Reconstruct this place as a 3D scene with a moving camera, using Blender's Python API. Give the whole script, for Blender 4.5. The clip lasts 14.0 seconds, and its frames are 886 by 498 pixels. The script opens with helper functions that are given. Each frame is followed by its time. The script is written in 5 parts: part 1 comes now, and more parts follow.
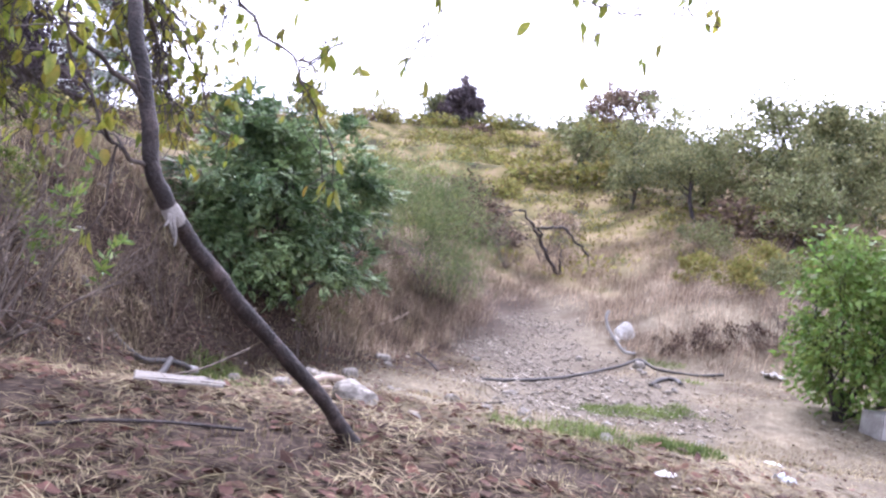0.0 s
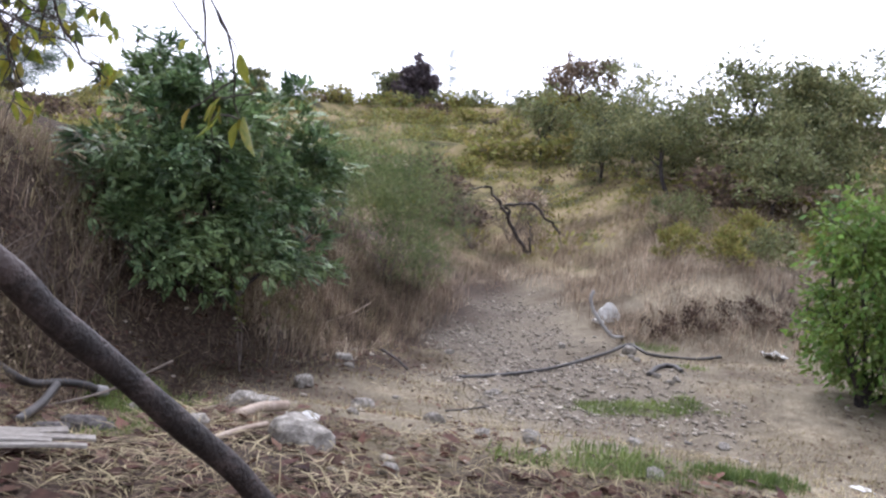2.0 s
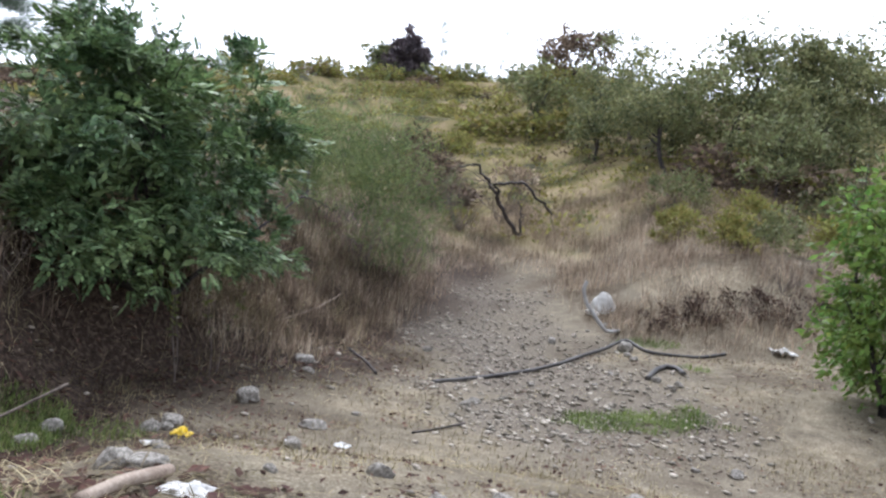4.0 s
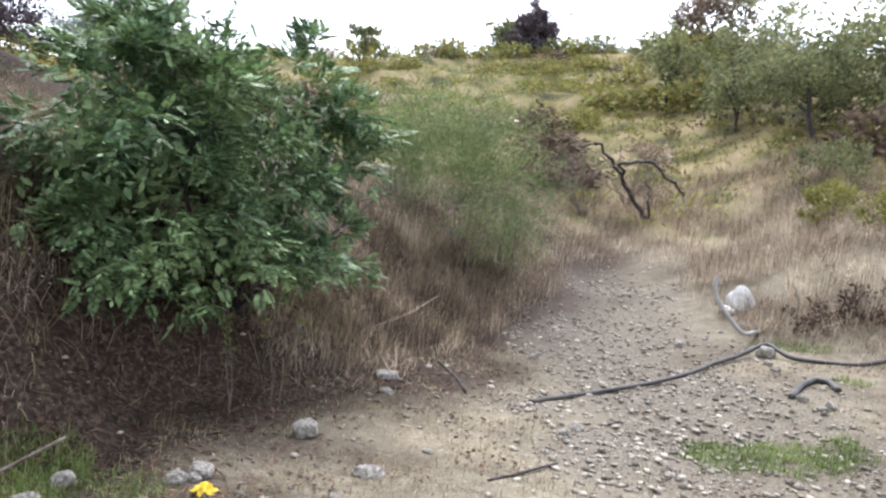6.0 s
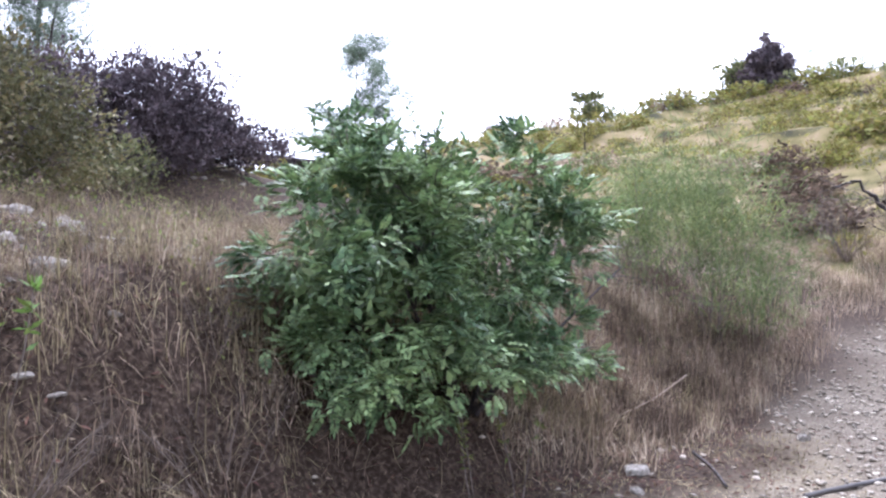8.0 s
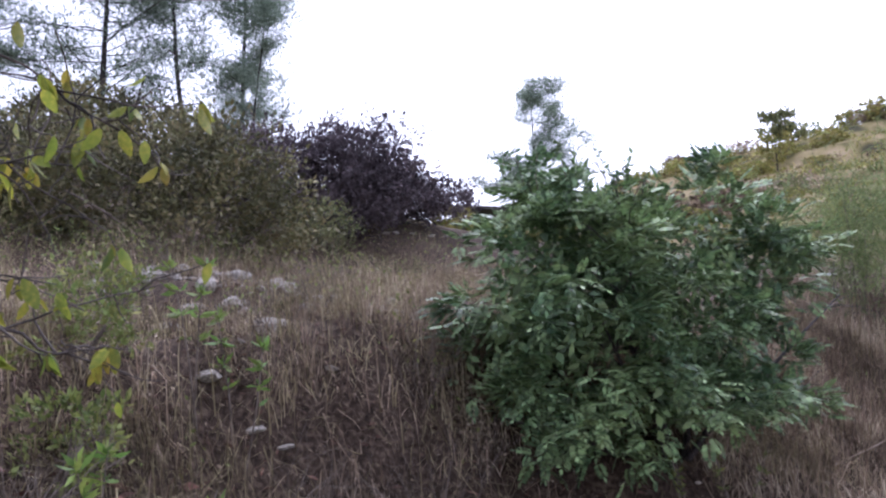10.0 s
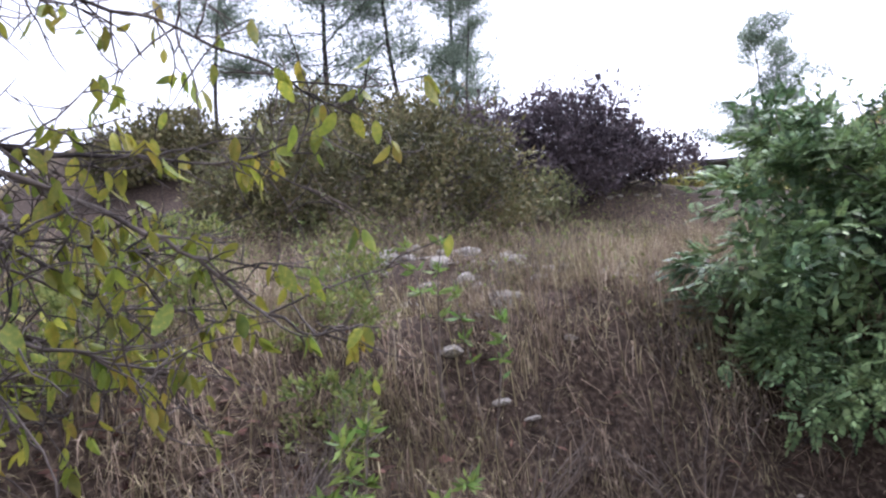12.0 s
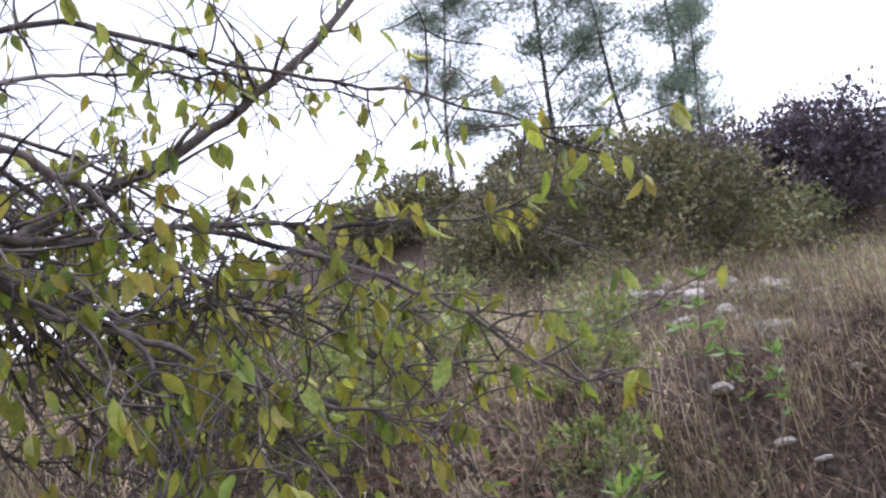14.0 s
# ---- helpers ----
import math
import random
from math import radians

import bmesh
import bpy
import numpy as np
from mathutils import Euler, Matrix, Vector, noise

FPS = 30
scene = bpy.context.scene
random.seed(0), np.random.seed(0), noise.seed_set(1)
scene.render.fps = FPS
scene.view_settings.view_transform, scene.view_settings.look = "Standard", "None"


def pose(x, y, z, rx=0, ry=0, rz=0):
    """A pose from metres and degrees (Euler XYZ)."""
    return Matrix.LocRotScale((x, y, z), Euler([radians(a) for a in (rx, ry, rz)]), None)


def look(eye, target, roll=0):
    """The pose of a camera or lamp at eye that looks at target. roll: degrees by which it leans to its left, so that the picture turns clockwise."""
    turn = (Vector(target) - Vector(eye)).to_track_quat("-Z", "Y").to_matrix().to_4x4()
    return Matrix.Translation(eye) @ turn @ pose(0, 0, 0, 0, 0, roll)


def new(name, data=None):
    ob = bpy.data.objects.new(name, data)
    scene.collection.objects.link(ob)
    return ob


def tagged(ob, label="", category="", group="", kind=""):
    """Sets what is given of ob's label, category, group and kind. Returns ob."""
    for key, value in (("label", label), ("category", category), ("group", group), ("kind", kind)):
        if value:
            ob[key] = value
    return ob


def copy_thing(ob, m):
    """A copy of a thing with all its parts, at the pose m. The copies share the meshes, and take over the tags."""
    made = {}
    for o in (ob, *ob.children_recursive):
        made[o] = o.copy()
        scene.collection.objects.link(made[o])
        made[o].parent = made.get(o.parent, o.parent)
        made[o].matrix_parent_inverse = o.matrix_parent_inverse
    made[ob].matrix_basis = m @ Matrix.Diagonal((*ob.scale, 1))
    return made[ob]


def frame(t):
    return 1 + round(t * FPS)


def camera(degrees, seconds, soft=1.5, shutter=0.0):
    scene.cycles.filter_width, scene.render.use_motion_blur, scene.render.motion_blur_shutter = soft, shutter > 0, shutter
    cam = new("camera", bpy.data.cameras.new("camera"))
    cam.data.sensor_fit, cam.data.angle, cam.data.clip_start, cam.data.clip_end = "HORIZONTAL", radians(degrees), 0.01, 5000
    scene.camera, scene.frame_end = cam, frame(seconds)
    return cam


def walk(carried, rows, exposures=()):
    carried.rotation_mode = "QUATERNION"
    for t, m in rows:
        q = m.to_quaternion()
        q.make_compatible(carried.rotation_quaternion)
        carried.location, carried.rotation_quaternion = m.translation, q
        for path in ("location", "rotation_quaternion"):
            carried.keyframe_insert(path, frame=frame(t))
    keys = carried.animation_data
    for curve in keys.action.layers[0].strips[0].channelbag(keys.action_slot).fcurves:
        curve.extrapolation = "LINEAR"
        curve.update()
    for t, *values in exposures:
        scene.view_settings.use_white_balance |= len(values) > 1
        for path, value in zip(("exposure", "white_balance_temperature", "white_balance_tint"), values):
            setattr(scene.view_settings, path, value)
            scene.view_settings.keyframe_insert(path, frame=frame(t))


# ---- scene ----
cam = camera(57.22, 14.0, soft=2.4)
# seconds, x, y, z, then turns about x, y, z in degrees
ROWS = [
    (0.0, 0.000, 0.000, 1.183, 91.03, -10.84, 0.00),
    (0.5, -0.010, 0.572, 1.138, 88.55, -8.68, -2.66),
    (1.0, -0.080, 1.025, 1.153, 89.24, -8.12, -1.21),
    (1.5, -0.039, 1.238, 1.182, 91.67, -8.23, 1.97),
    (2.0, -0.084, 1.643, 1.140, 90.37, -8.64, -2.94),
    (2.2, -0.104, 1.781, 1.146, 90.53, -8.89, -4.14),
    (4.3, 0.274, 3.040, 1.345, 87.68, -8.94, -3.25),
    (4.5, 0.340, 3.166, 1.354, 85.43, -8.02, -4.61),
    (5.0, 0.448, 3.470, 1.465, 83.44, -7.49, -5.32),
    (5.5, 0.539, 3.766, 1.554, 85.94, -8.97, 0.57),
    (6.0, 0.642, 4.020, 1.583, 85.94, -6.91, 6.36),
    (6.5, 0.699, 4.199, 1.701, 84.82, -4.57, 7.90),
    (7.0, 0.781, 4.328, 1.781, 85.22, -3.97, 13.25),
    (7.5, 0.792, 4.328, 1.835, 86.38, -0.69, 17.67),
    (8.0, 0.758, 4.262, 1.848, 89.50, -0.03, 23.27),
    (8.5, 0.707, 4.217, 1.874, 90.42, -0.54, 27.48),
    (8.7, 0.703, 4.166, 1.883, 90.64, 0.41, 29.16),
    (10.8, 0.611, 4.236, 1.860, 95.17, 4.87, 39.65),
    (11.0, 0.586, 4.250, 1.846, 95.75, 5.62, 41.03),
    (11.5, 0.558, 4.244, 1.858, 91.49, 9.48, 48.65),
    (12.0, 0.538, 4.237, 1.863, 92.41, 7.80, 52.00),
    (12.5, 0.520, 4.236, 1.869, 95.72, 8.25, 55.28),
    (13.0, 0.504, 4.232, 1.870, 97.17, 9.00, 59.10),
    (13.5, 0.488, 4.214, 1.875, 97.69, 10.06, 63.87),
    (14.0, 0.480, 4.190, 1.878, 98.47, 11.89, 69.36),
]
LOOKS = [
    (0.0, 2.3, 5580, 30), (1.0, 1.95, 5530, 33), (1.65, 1.9, 5500, 36), (1.95, 1.5, 5780, 20), (4.3, 1.5, 5750, 12), (5.0, 1.7, 5980, 9), (6.5, 2.1, 5730, 17),
    (8.5, 2.3, 5480, 24), (10.8, 1.2, 5500, 27), (11.5, 1.2, 5680, 25), (12.2, 2.1, 5650, 22), (13.0, 2.15, 5650, 22), (14.0, 2.0, 5700, 21),
]
walk(cam, [(t, pose(x, y, z, a, b, c)) for t, x, y, z, a, b, c in ROWS], LOOKS)

# ---------------------------------------------------------------- light
world = bpy.data.worlds.new("overcast_sky")
scene.world = world
world.use_nodes = True
wn, wl = world.node_tree.nodes, world.node_tree.links
sky = wn.new("ShaderNodeTexSky")
sky.sky_type, sky.sun_disc = "NISHITA", False
sky.sun_elevation, sky.sun_rotation = radians(48), radians(20)
sky.air_density, sky.dust_density, sky.ozone_density = 1.0, 1.0, 1.0
pale = wn.new("ShaderNodeHueSaturation")
pale.inputs["Saturation"].default_value = 0.12
wl.new(sky.outputs["Color"], pale.inputs["Color"])
back = wn["Background"]
wl.new(pale.outputs["Color"], back.inputs["Color"])
back.inputs["Strength"].default_value = 0.12

sun = new("sun", bpy.data.lights.new("sun", "SUN"))
sun.data.energy, sun.data.angle, sun.data.color = 1.2, radians(25), (1.0, 0.97, 0.92)
# high, ahead and a little to the left of the first view
sun.matrix_world = look((0, 0, 30), (6, -14, 0))


# ---------------------------------------------------------------- noise and terrain
def smooth(a, b, t):
    s = np.clip((np.asarray(t, float) - a) / (b - a), 0, 1)
    return s * s * (3 - 2 * s)


def lattice(ix, iy, seed):
    n = (ix * 374761393 + iy * 668265263 + seed * 974634321) & 0x7FFFFFFF
    n = ((n ^ (n >> 13)) * 1274126177) & 0x7FFFFFFF
    return ((n ^ (n >> 16)) & 0xFFFF) / 65535.0


def vnoise(x, y, scale, seed=0):
    """Value noise, 0 to 1, over arrays."""
    x, y = np.asarray(x, float) / scale, np.asarray(y, float) / scale
    ix, iy = np.floor(x).astype(np.int64), np.floor(y).astype(np.int64)
    fx, fy = x - ix, y - iy
    fx, fy = fx * fx * (3 - 2 * fx), fy * fy * (3 - 2 * fy)
    a, b = lattice(ix, iy, seed), lattice(ix + 1, iy, seed)
    c, d = lattice(ix, iy + 1, seed), lattice(ix + 1, iy + 1, seed)
    return (a * (1 - fx) + b * fx) * (1 - fy) + (c * (1 - fx) + d * fx) * fy


EYE = (0.5, 3.6, 1.7)  # about where the walk stops: the far crest is laid out round it


def floor_z(y):
    """The clearing: a low brow, then a dip into the gully, then the climb up the valley."""
    return np.interp(y, [-8, 0, 3, 4.5, 5.8, 6.8, 7.6, 8.6, 10, 12, 14.5, 16, 18, 21, 24], [-0.1, 0, 0.09, 0.17, 0.14, 0.06, -0.12, -0.36, -0.40, -0.40, -0.36, -0.2, 0.15, 0.6, 1.1])


def bank_foot(y):
    return np.interp(y, [-8, 0, 4, 6, 8.6, 9.8, 11.9, 14.8, 18, 23, 30], [-4.2, -3.3, -3.0, -2.85, -2.5, -2.2, -1.35, -0.1, 0.8, 1.6, 2.0])


def bank_height(y):
    return np.interp(y, [-8, 4, 8, 10, 12, 15, 20, 26], [1.8, 1.78, 2.08, 2.05, 1.75, 1.15, 0.7, 0.4])


def ridge_lift(az):
    """Degrees by which the far crest stands above the eye, by the way it is seen (left is plus)."""
    return np.interp(az, [-180, -90, -40, -12.3, -3.2, 4.3, 9.2, 11.4, 16.6, 20.2, 22.9, 31.5, 60, 120, 180],
                     [2, 4, 10.5, 10.9, 10.1, 9.2, 8.7, 8.3, 7.6, 6.9, 6.2, 4.4, 3, 2, 2])


def path_mask(x, y):
    """The gravel bed of the gully, 0 to 1."""
    mid = np.interp(y, [8, 10.5, 13.5, 16, 19, 22], [2.2, 2.3, 2.2, 1.9, 2.1, 2.5])
    half = np.interp(y, [8, 10.5, 13.5, 16, 19, 22], [0.5, 1.3, 1.4, 0.95, 0.6, 0.3])
    edge = (vnoise(x, y, 0.7, 5) - 0.5) * 1.3
    return smooth(0.6, -0.8, np.abs(x - mid) - half + edge) * smooth(8.4, 11.0, y) * smooth(20.5, 17.5, y)


def height(x, y):
    x, y = np.asarray(x, float), np.asarray(y, float)
    d = bank_foot(y) - x
    left = bank_height(y) * smooth(-0.3, 2.0, d + (vnoise(x, y, 1.0, 3) - 0.5) * 0.6) + (vnoise(x, y, 0.8, 14) - 0.5) * 0.3 * smooth(0.3, 1.2, d) * smooth(6, 3, d)
    left = left + 0.2 * np.clip(d - 2.0, 0, 7.0)
    left = left + 3.4 * smooth(6.5, 17, d) * smooth(24, 15, y) * smooth(3, 11, y)
    foot = np.interp(y, [12, 15, 18, 24], [4.5, 3.1, 3.2, 4.4])
    right = 0.35 * smooth(1.8, 3.8, x) * smooth(9, 12.5, y) + 0.3 * smooth(3.5, 8, x) + 1.0 * smooth(0, 3.5, x - foot) * smooth(14.3, 18, y)
    r = np.hypot(x - EYE[0], y - EYE[1])
    az = np.degrees(np.arctan2(-(x - EYE[0]), y - EYE[1]))
    low = floor_z(np.clip(60 * np.cos(np.radians(az)), -8, 24))
    crest = EYE[2] + 60 * np.tan(np.radians(ridge_lift(az))) - low
    t = np.clip((r - 20) / 40, 0, None)
    hill = np.where(t < 1, crest * t ** 1.05, crest * np.clip(1 - (t - 1) * 0.35, 0.2, 1))
    hill = hill + (vnoise(x, y, 6, 8) - 0.5) * 1.0 * smooth(23, 34, r) * smooth(400, 80, r)
    for rim, lo, hi, tall in ((53, -9, 22, 0.8), (44, -12, 5, 0.7), (47, 8, 26, 0.6), (36, -9, 2, 0.6), (38, 8, 20, 0.5)):
        # old terraces: a short earth face with a flatter strip above
        along = smooth(lo - 3, lo, az) * smooth(hi + 3, hi, az)
        s = r - rim - (vnoise(x, y, 4, 15) - 0.5) * 4
        hill = hill + along * tall * smooth(0, 0.7, s) * smooth(7, 0.7, s)
    z = floor_z(y) + np.maximum(left, hill) + right * smooth(70, 34, r)
    near = smooth(50, 15, r)
    z = z - 0.28 * smooth(-0.6, -1.8, x) * smooth(4.2, 6.2, y) * smooth(9.2, 7.6, y)
    z = z + near * ((vnoise(x, y, 1.6, 1) - 0.5) * 0.10 + (vnoise(x, y, 0.45, 2) - 0.5) * 0.04)
    z = z + near * path_mask(x, y) * (vnoise(x, y, 0.16, 4) - 0.5) * 0.06
    return z


def ground_z(x, y):
    return float(height(np.array([x]), np.array([y]))[0])


# ---------------------------------------------------------------- materials
def material(name, base, other, rough=0.85, scale=3.0, fine=40.0, bump=0.3, spread=0.0, translucent=0.0, spec=0.3, third=None, hue=0.0):
    """Two tones mixed by noise at two scales; spread: how far single pieces differ in value; translucent: light let through leaves."""
    m = bpy.data.materials.new(name)
    m.use_nodes = True
    n, l = m.node_tree.nodes, m.node_tree.links
    bsdf = n["Principled BSDF"]
    co = n.new("ShaderNodeTexCoord")
    big, small = n.new("ShaderNodeTexNoise"), n.new("ShaderNodeTexNoise")
    big.inputs["Scale"].default_value, small.inputs["Scale"].default_value = scale, fine
    big.inputs["Detail"].default_value = 6
    small.inputs["Detail"].default_value = 4
    l.new(co.outputs["Object"], big.inputs["Vector"])
    l.new(co.outputs["Object"], small.inputs["Vector"])
    add = n.new("ShaderNodeMath")
    add.operation = "MULTIPLY_ADD"
    add.inputs[1].default_value = 0.45
    l.new(small.outputs["Fac"], add.inputs[0])
    l.new(big.outputs["Fac"], add.inputs[2])
    ramp = n.new("ShaderNodeValToRGB")
    e = ramp.color_ramp.elements
    e[0].position, e[0].color = 0.55, (*base, 1)
    e[1].position, e[1].color = 0.90, (*other, 1)
    if third:
        k = e.new(0.74)
        k.color = (*third, 1)
    l.new(add.outputs[0], ramp.inputs["Fac"])
    colour = ramp.outputs["Color"]
    if spread:
        geo, hsv = n.new("ShaderNodeNewGeometry"), n.new("ShaderNodeHueSaturation")
        rng = n.new("ShaderNodeMapRange")
        rng.inputs["To Min"].default_value, rng.inputs["To Max"].default_value = 1 - spread, 1 + spread
        l.new(geo.outputs["Random Per Island"], rng.inputs["Value"])
        l.new(rng.outputs["Result"], hsv.inputs["Value"])
        if hue:
            obi, hr = n.new("ShaderNodeObjectInfo"), n.new("ShaderNodeMapRange")
            mixr = n.new("ShaderNodeMath")
            mixr.operation = "ADD"
            fr = n.new("ShaderNodeMath")
            fr.operation = "FRACT"
            l.new(geo.outputs["Random Per Island"], mixr.inputs[0])
            l.new(obi.outputs["Random"], mixr.inputs[1])
            l.new(mixr.outputs[0], fr.inputs[0])
            hr.inputs["To Min"].default_value, hr.inputs["To Max"].default_value = 0.5 - hue, 0.5 + hue
            l.new(fr.outputs[0], hr.inputs["Value"])
            l.new(hr.outputs["Result"], hsv.inputs["Hue"])
        l.new(colour, hsv.inputs["Color"])
        colour = hsv.outputs["Color"]
    l.new(colour, bsdf.inputs["Base Color"])
    bsdf.inputs["Roughness"].default_value = rough
    bsdf.inputs["Specular IOR Level"].default_value = spec
    if bump:
        b = n.new("ShaderNodeBump")
        b.inputs["Strength"].default_value, b.inputs["Distance"].default_value = bump, 0.01
        l.new(small.outputs["Fac"], b.inputs["Height"])
        l.new(b.outputs["Normal"], bsdf.inputs["Normal"])
    if translucent:
        tr, mx = n.new("ShaderNodeBsdfTranslucent"), n.new("ShaderNodeMixShader")
        mx.inputs["Fac"].default_value = translucent
        l.new(colour, tr.inputs["Color"])
        l.new(bsdf.outputs["BSDF"], mx.inputs[1])
        l.new(tr.outputs["BSDF"], mx.inputs[2])
        l.new(mx.outputs["Shader"], n["Material Output"].inputs["Surface"])
    return m


def ground_material():
    """Bare dirt, straw litter, gravel bed and scrub-grown hill, mixed by the zones stored in the ground mesh."""
    m = bpy.data.materials.new("dry_ground")
    m.use_nodes = True
    n, l = m.node_tree.nodes, m.node_tree.links
    bsdf = n["Principled BSDF"]
    co = n.new("ShaderNodeTexCoord")

    def noise_tex(scale, detail=6):
        t = n.new("ShaderNodeTexNoise")
        t.inputs["Scale"].default_value, t.inputs["Detail"].default_value = scale, detail
        l.new(co.outputs["Object"], t.inputs["Vector"])
        return t.outputs["Fac"]

    def ramp(fac, *stops):
        r = n.new("ShaderNodeValToRGB")
        e = r.color_ramp.elements
        e[0].position, e[0].color = stops[0][0], (*stops[0][1], 1)
        e[1].position, e[1].color = stops[-1][0], (*stops[-1][1], 1)
        for p, c in stops[1:-1]:
            e.new(p).color = (*c, 1)
        l.new(fac, r.inputs["Fac"])
        return r.outputs["Color"]

    def mix(fac, a, b):
        x = n.new("ShaderNodeMix")
        x.data_type = "RGBA"
        l.new(fac, x.inputs["Factor"])
        l.new(a, x.inputs["A"])
        l.new(b, x.inputs["B"])
        return x.outputs["Result"]

    def zone(name):
        a = n.new("ShaderNodeAttribute")
        a.attribute_name = name
        return a.outputs["Fac"]

    dirt = ramp(noise_tex(7), (0.30, (0.12, 0.097, 0.070)), (0.5, (0.20, 0.172, 0.128)), (0.72, (0.32, 0.287, 0.215)))
    speck = ramp(noise_tex(55, 3), (0.33, (0.07, 0.052, 0.036)), (0.52, (0.20, 0.17, 0.122)), (0.70, (0.44, 0.40, 0.31)))
    half = n.new("ShaderNodeValue")
    half.outputs[0].default_value = 0.5
    dirt = mix(half.outputs[0], dirt, speck)
    tone = n.new("ShaderNodeMix")
    tone.data_type, tone.blend_type = "RGBA", "MULTIPLY"
    tone.inputs["Factor"].default_value = 1.0
    l.new(dirt, tone.inputs["A"])
    l.new(ramp(noise_tex(0.9, 10), (0.36, (0.62, 0.58, 0.55)), (0.5, (0.95, 0.94, 0.92)), (0.66, (1.25, 1.22, 1.16))), tone.inputs["B"])
    dirt = tone.outputs["Result"]
    litter = ramp(noise_tex(22, 5), (0.30, (0.017, 0.012, 0.009)), (0.5, (0.046, 0.032, 0.024)), (0.72, (0.125, 0.092, 0.068)))
    stone = n.new("ShaderNodeTexVoronoi")
    stone.inputs["Scale"].default_value = 48
    l.new(co.outputs["Object"], stone.inputs["Vector"])
    gravel = ramp(stone.outputs["Distance"], (0.0, (0.36, 0.315, 0.255)), (0.4, (0.21, 0.18, 0.14)), (0.75, (0.09, 0.073, 0.057)))
    scrub = ramp(noise_tex(0.7, 12), (0.34, (0.05, 0.048, 0.024)), (0.44, (0.13, 0.115, 0.045)), (0.53, (0.22, 0.18, 0.085)), (0.60, (0.26, 0.205, 0.115)), (0.72, (0.32, 0.255, 0.155)))
    colour = mix(zone("litter"), dirt, litter)
    colour = mix(zone("gravel"), colour, gravel)
    colour = mix(zone("scrub"), colour, scrub)
    l.new(colour, bsdf.inputs["Base Color"])
    bsdf.inputs["Roughness"].default_value = 0.95
    bsdf.inputs["Specular IOR Level"].default_value = 0.15
    b = n.new("ShaderNodeBump")
    b.inputs["Strength"].default_value, b.inputs["Distance"].default_value = 0.6, 0.02
    l.new(noise_tex(38, 6), b.inputs["Height"])
    l.new(b.outputs["Normal"], bsdf.inputs["Normal"])
    return m


BARK = material("dark_bark", (0.012, 0.009, 0.009), (0.075, 0.056, 0.052), 0.6, 9, 70, 1.0, third=(0.028, 0.021, 0.02), spec=0.4)
TWIG = material("grey_twig", (0.075, 0.06, 0.05), (0.24, 0.20, 0.17), 0.9, 6, 60, 0.5)
PALE_TWIG = material("pale_dry_twig", (0.24, 0.18, 0.14), (0.45, 0.37, 0.30), 0.9, 6, 60, 0.4)
WALNUT = material("yellowing_leaf", (0.13, 0.17, 0.025), (0.36, 0.31, 0.05), 0.5, 5, 60, 0.15, 0.35, 0.45, 0.4, third=(0.22, 0.24, 0.035), hue=0.03)
BUSH = material("dark_green_leaf", (0.06, 0.115, 0.055), (0.24, 0.33, 0.14), 0.5, 1.6, 30, 0.1, 0.6, 0.13, 0.35, hue=0.02)
FRESH = material("fresh_green_leaf", (0.085, 0.155, 0.03), (0.24, 0.33, 0.08), 0.5, 3, 30, 0.1, 0.4, 0.4, 0.4, hue=0.025)
OLIVE = material("olive_green_leaf", (0.095, 0.112, 0.05), (0.29, 0.30, 0.14), 0.7, 1.2, 14, 0.1, 0.4, 0.25, 0.3, hue=0.03)
MAQUIS = material("dusty_yellow_green_leaf", (0.15, 0.15, 0.04), (0.38, 0.355, 0.115), 0.75, 0.8, 9, 0.1, 0.4, 0.3, 0.25, hue=0.035)
DARKLEAF = material("blackish_green_leaf", (0.055, 0.058, 0.03), (0.22, 0.20, 0.09), 0.7, 1.0, 14, 0.1, 0.4, 0.2, 0.3, hue=0.03)
PURPLE = material("purplish_dark_leaf", (0.036, 0.029, 0.036), (0.14, 0.11, 0.12), 0.7, 1.0, 14, 0.1, 0.4, 0.2, 0.3)
NEEDLE = material("grey_green_needle", (0.10, 0.14, 0.10), (0.27, 0.33, 0.25), 0.7, 1.0, 20, 0.0, 0.35, 0.45, 0.3)
STRAW = material("dry_straw", (0.21, 0.16, 0.115), (0.60, 0.51, 0.39), 0.85, 1.3, 12, 0.0, 0.45, 0.3, 0.2, third=(0.37, 0.29, 0.21), hue=0.012)
RUSTY = material("rusty_dry_weed", (0.07, 0.052, 0.038), (0.32, 0.245, 0.178), 0.9, 1.3, 12, 0.0, 0.55, 0.25, 0.2, third=(0.16, 0.118, 0.087), hue=0.012)
HAY = material("olive_dry_grass", (0.17, 0.145, 0.08), (0.50, 0.43, 0.27), 0.85, 1.3, 12, 0.0, 0.45, 0.3, 0.2, third=(0.31, 0.26, 0.155), hue=0.012)
BLADE = material("green_grass_blade", (0.095, 0.14, 0.035), (0.22, 0.28, 0.085), 0.6, 2, 15, 0.0, 0.35, 0.35, 0.3, hue=0.015)
STONE = material("pale_limestone", (0.15, 0.132, 0.108), (0.48, 0.44, 0.385), 0.9, 7, 45, 0.8, 0.12, third=(0.30, 0.28, 0.25))
RUBBER = material("black_plastic_pipe", (0.018, 0.016, 0.016), (0.07, 0.062, 0.058), 0.5, 4, 50, 0.1, spec=0.5)
GROUND = ground_material()


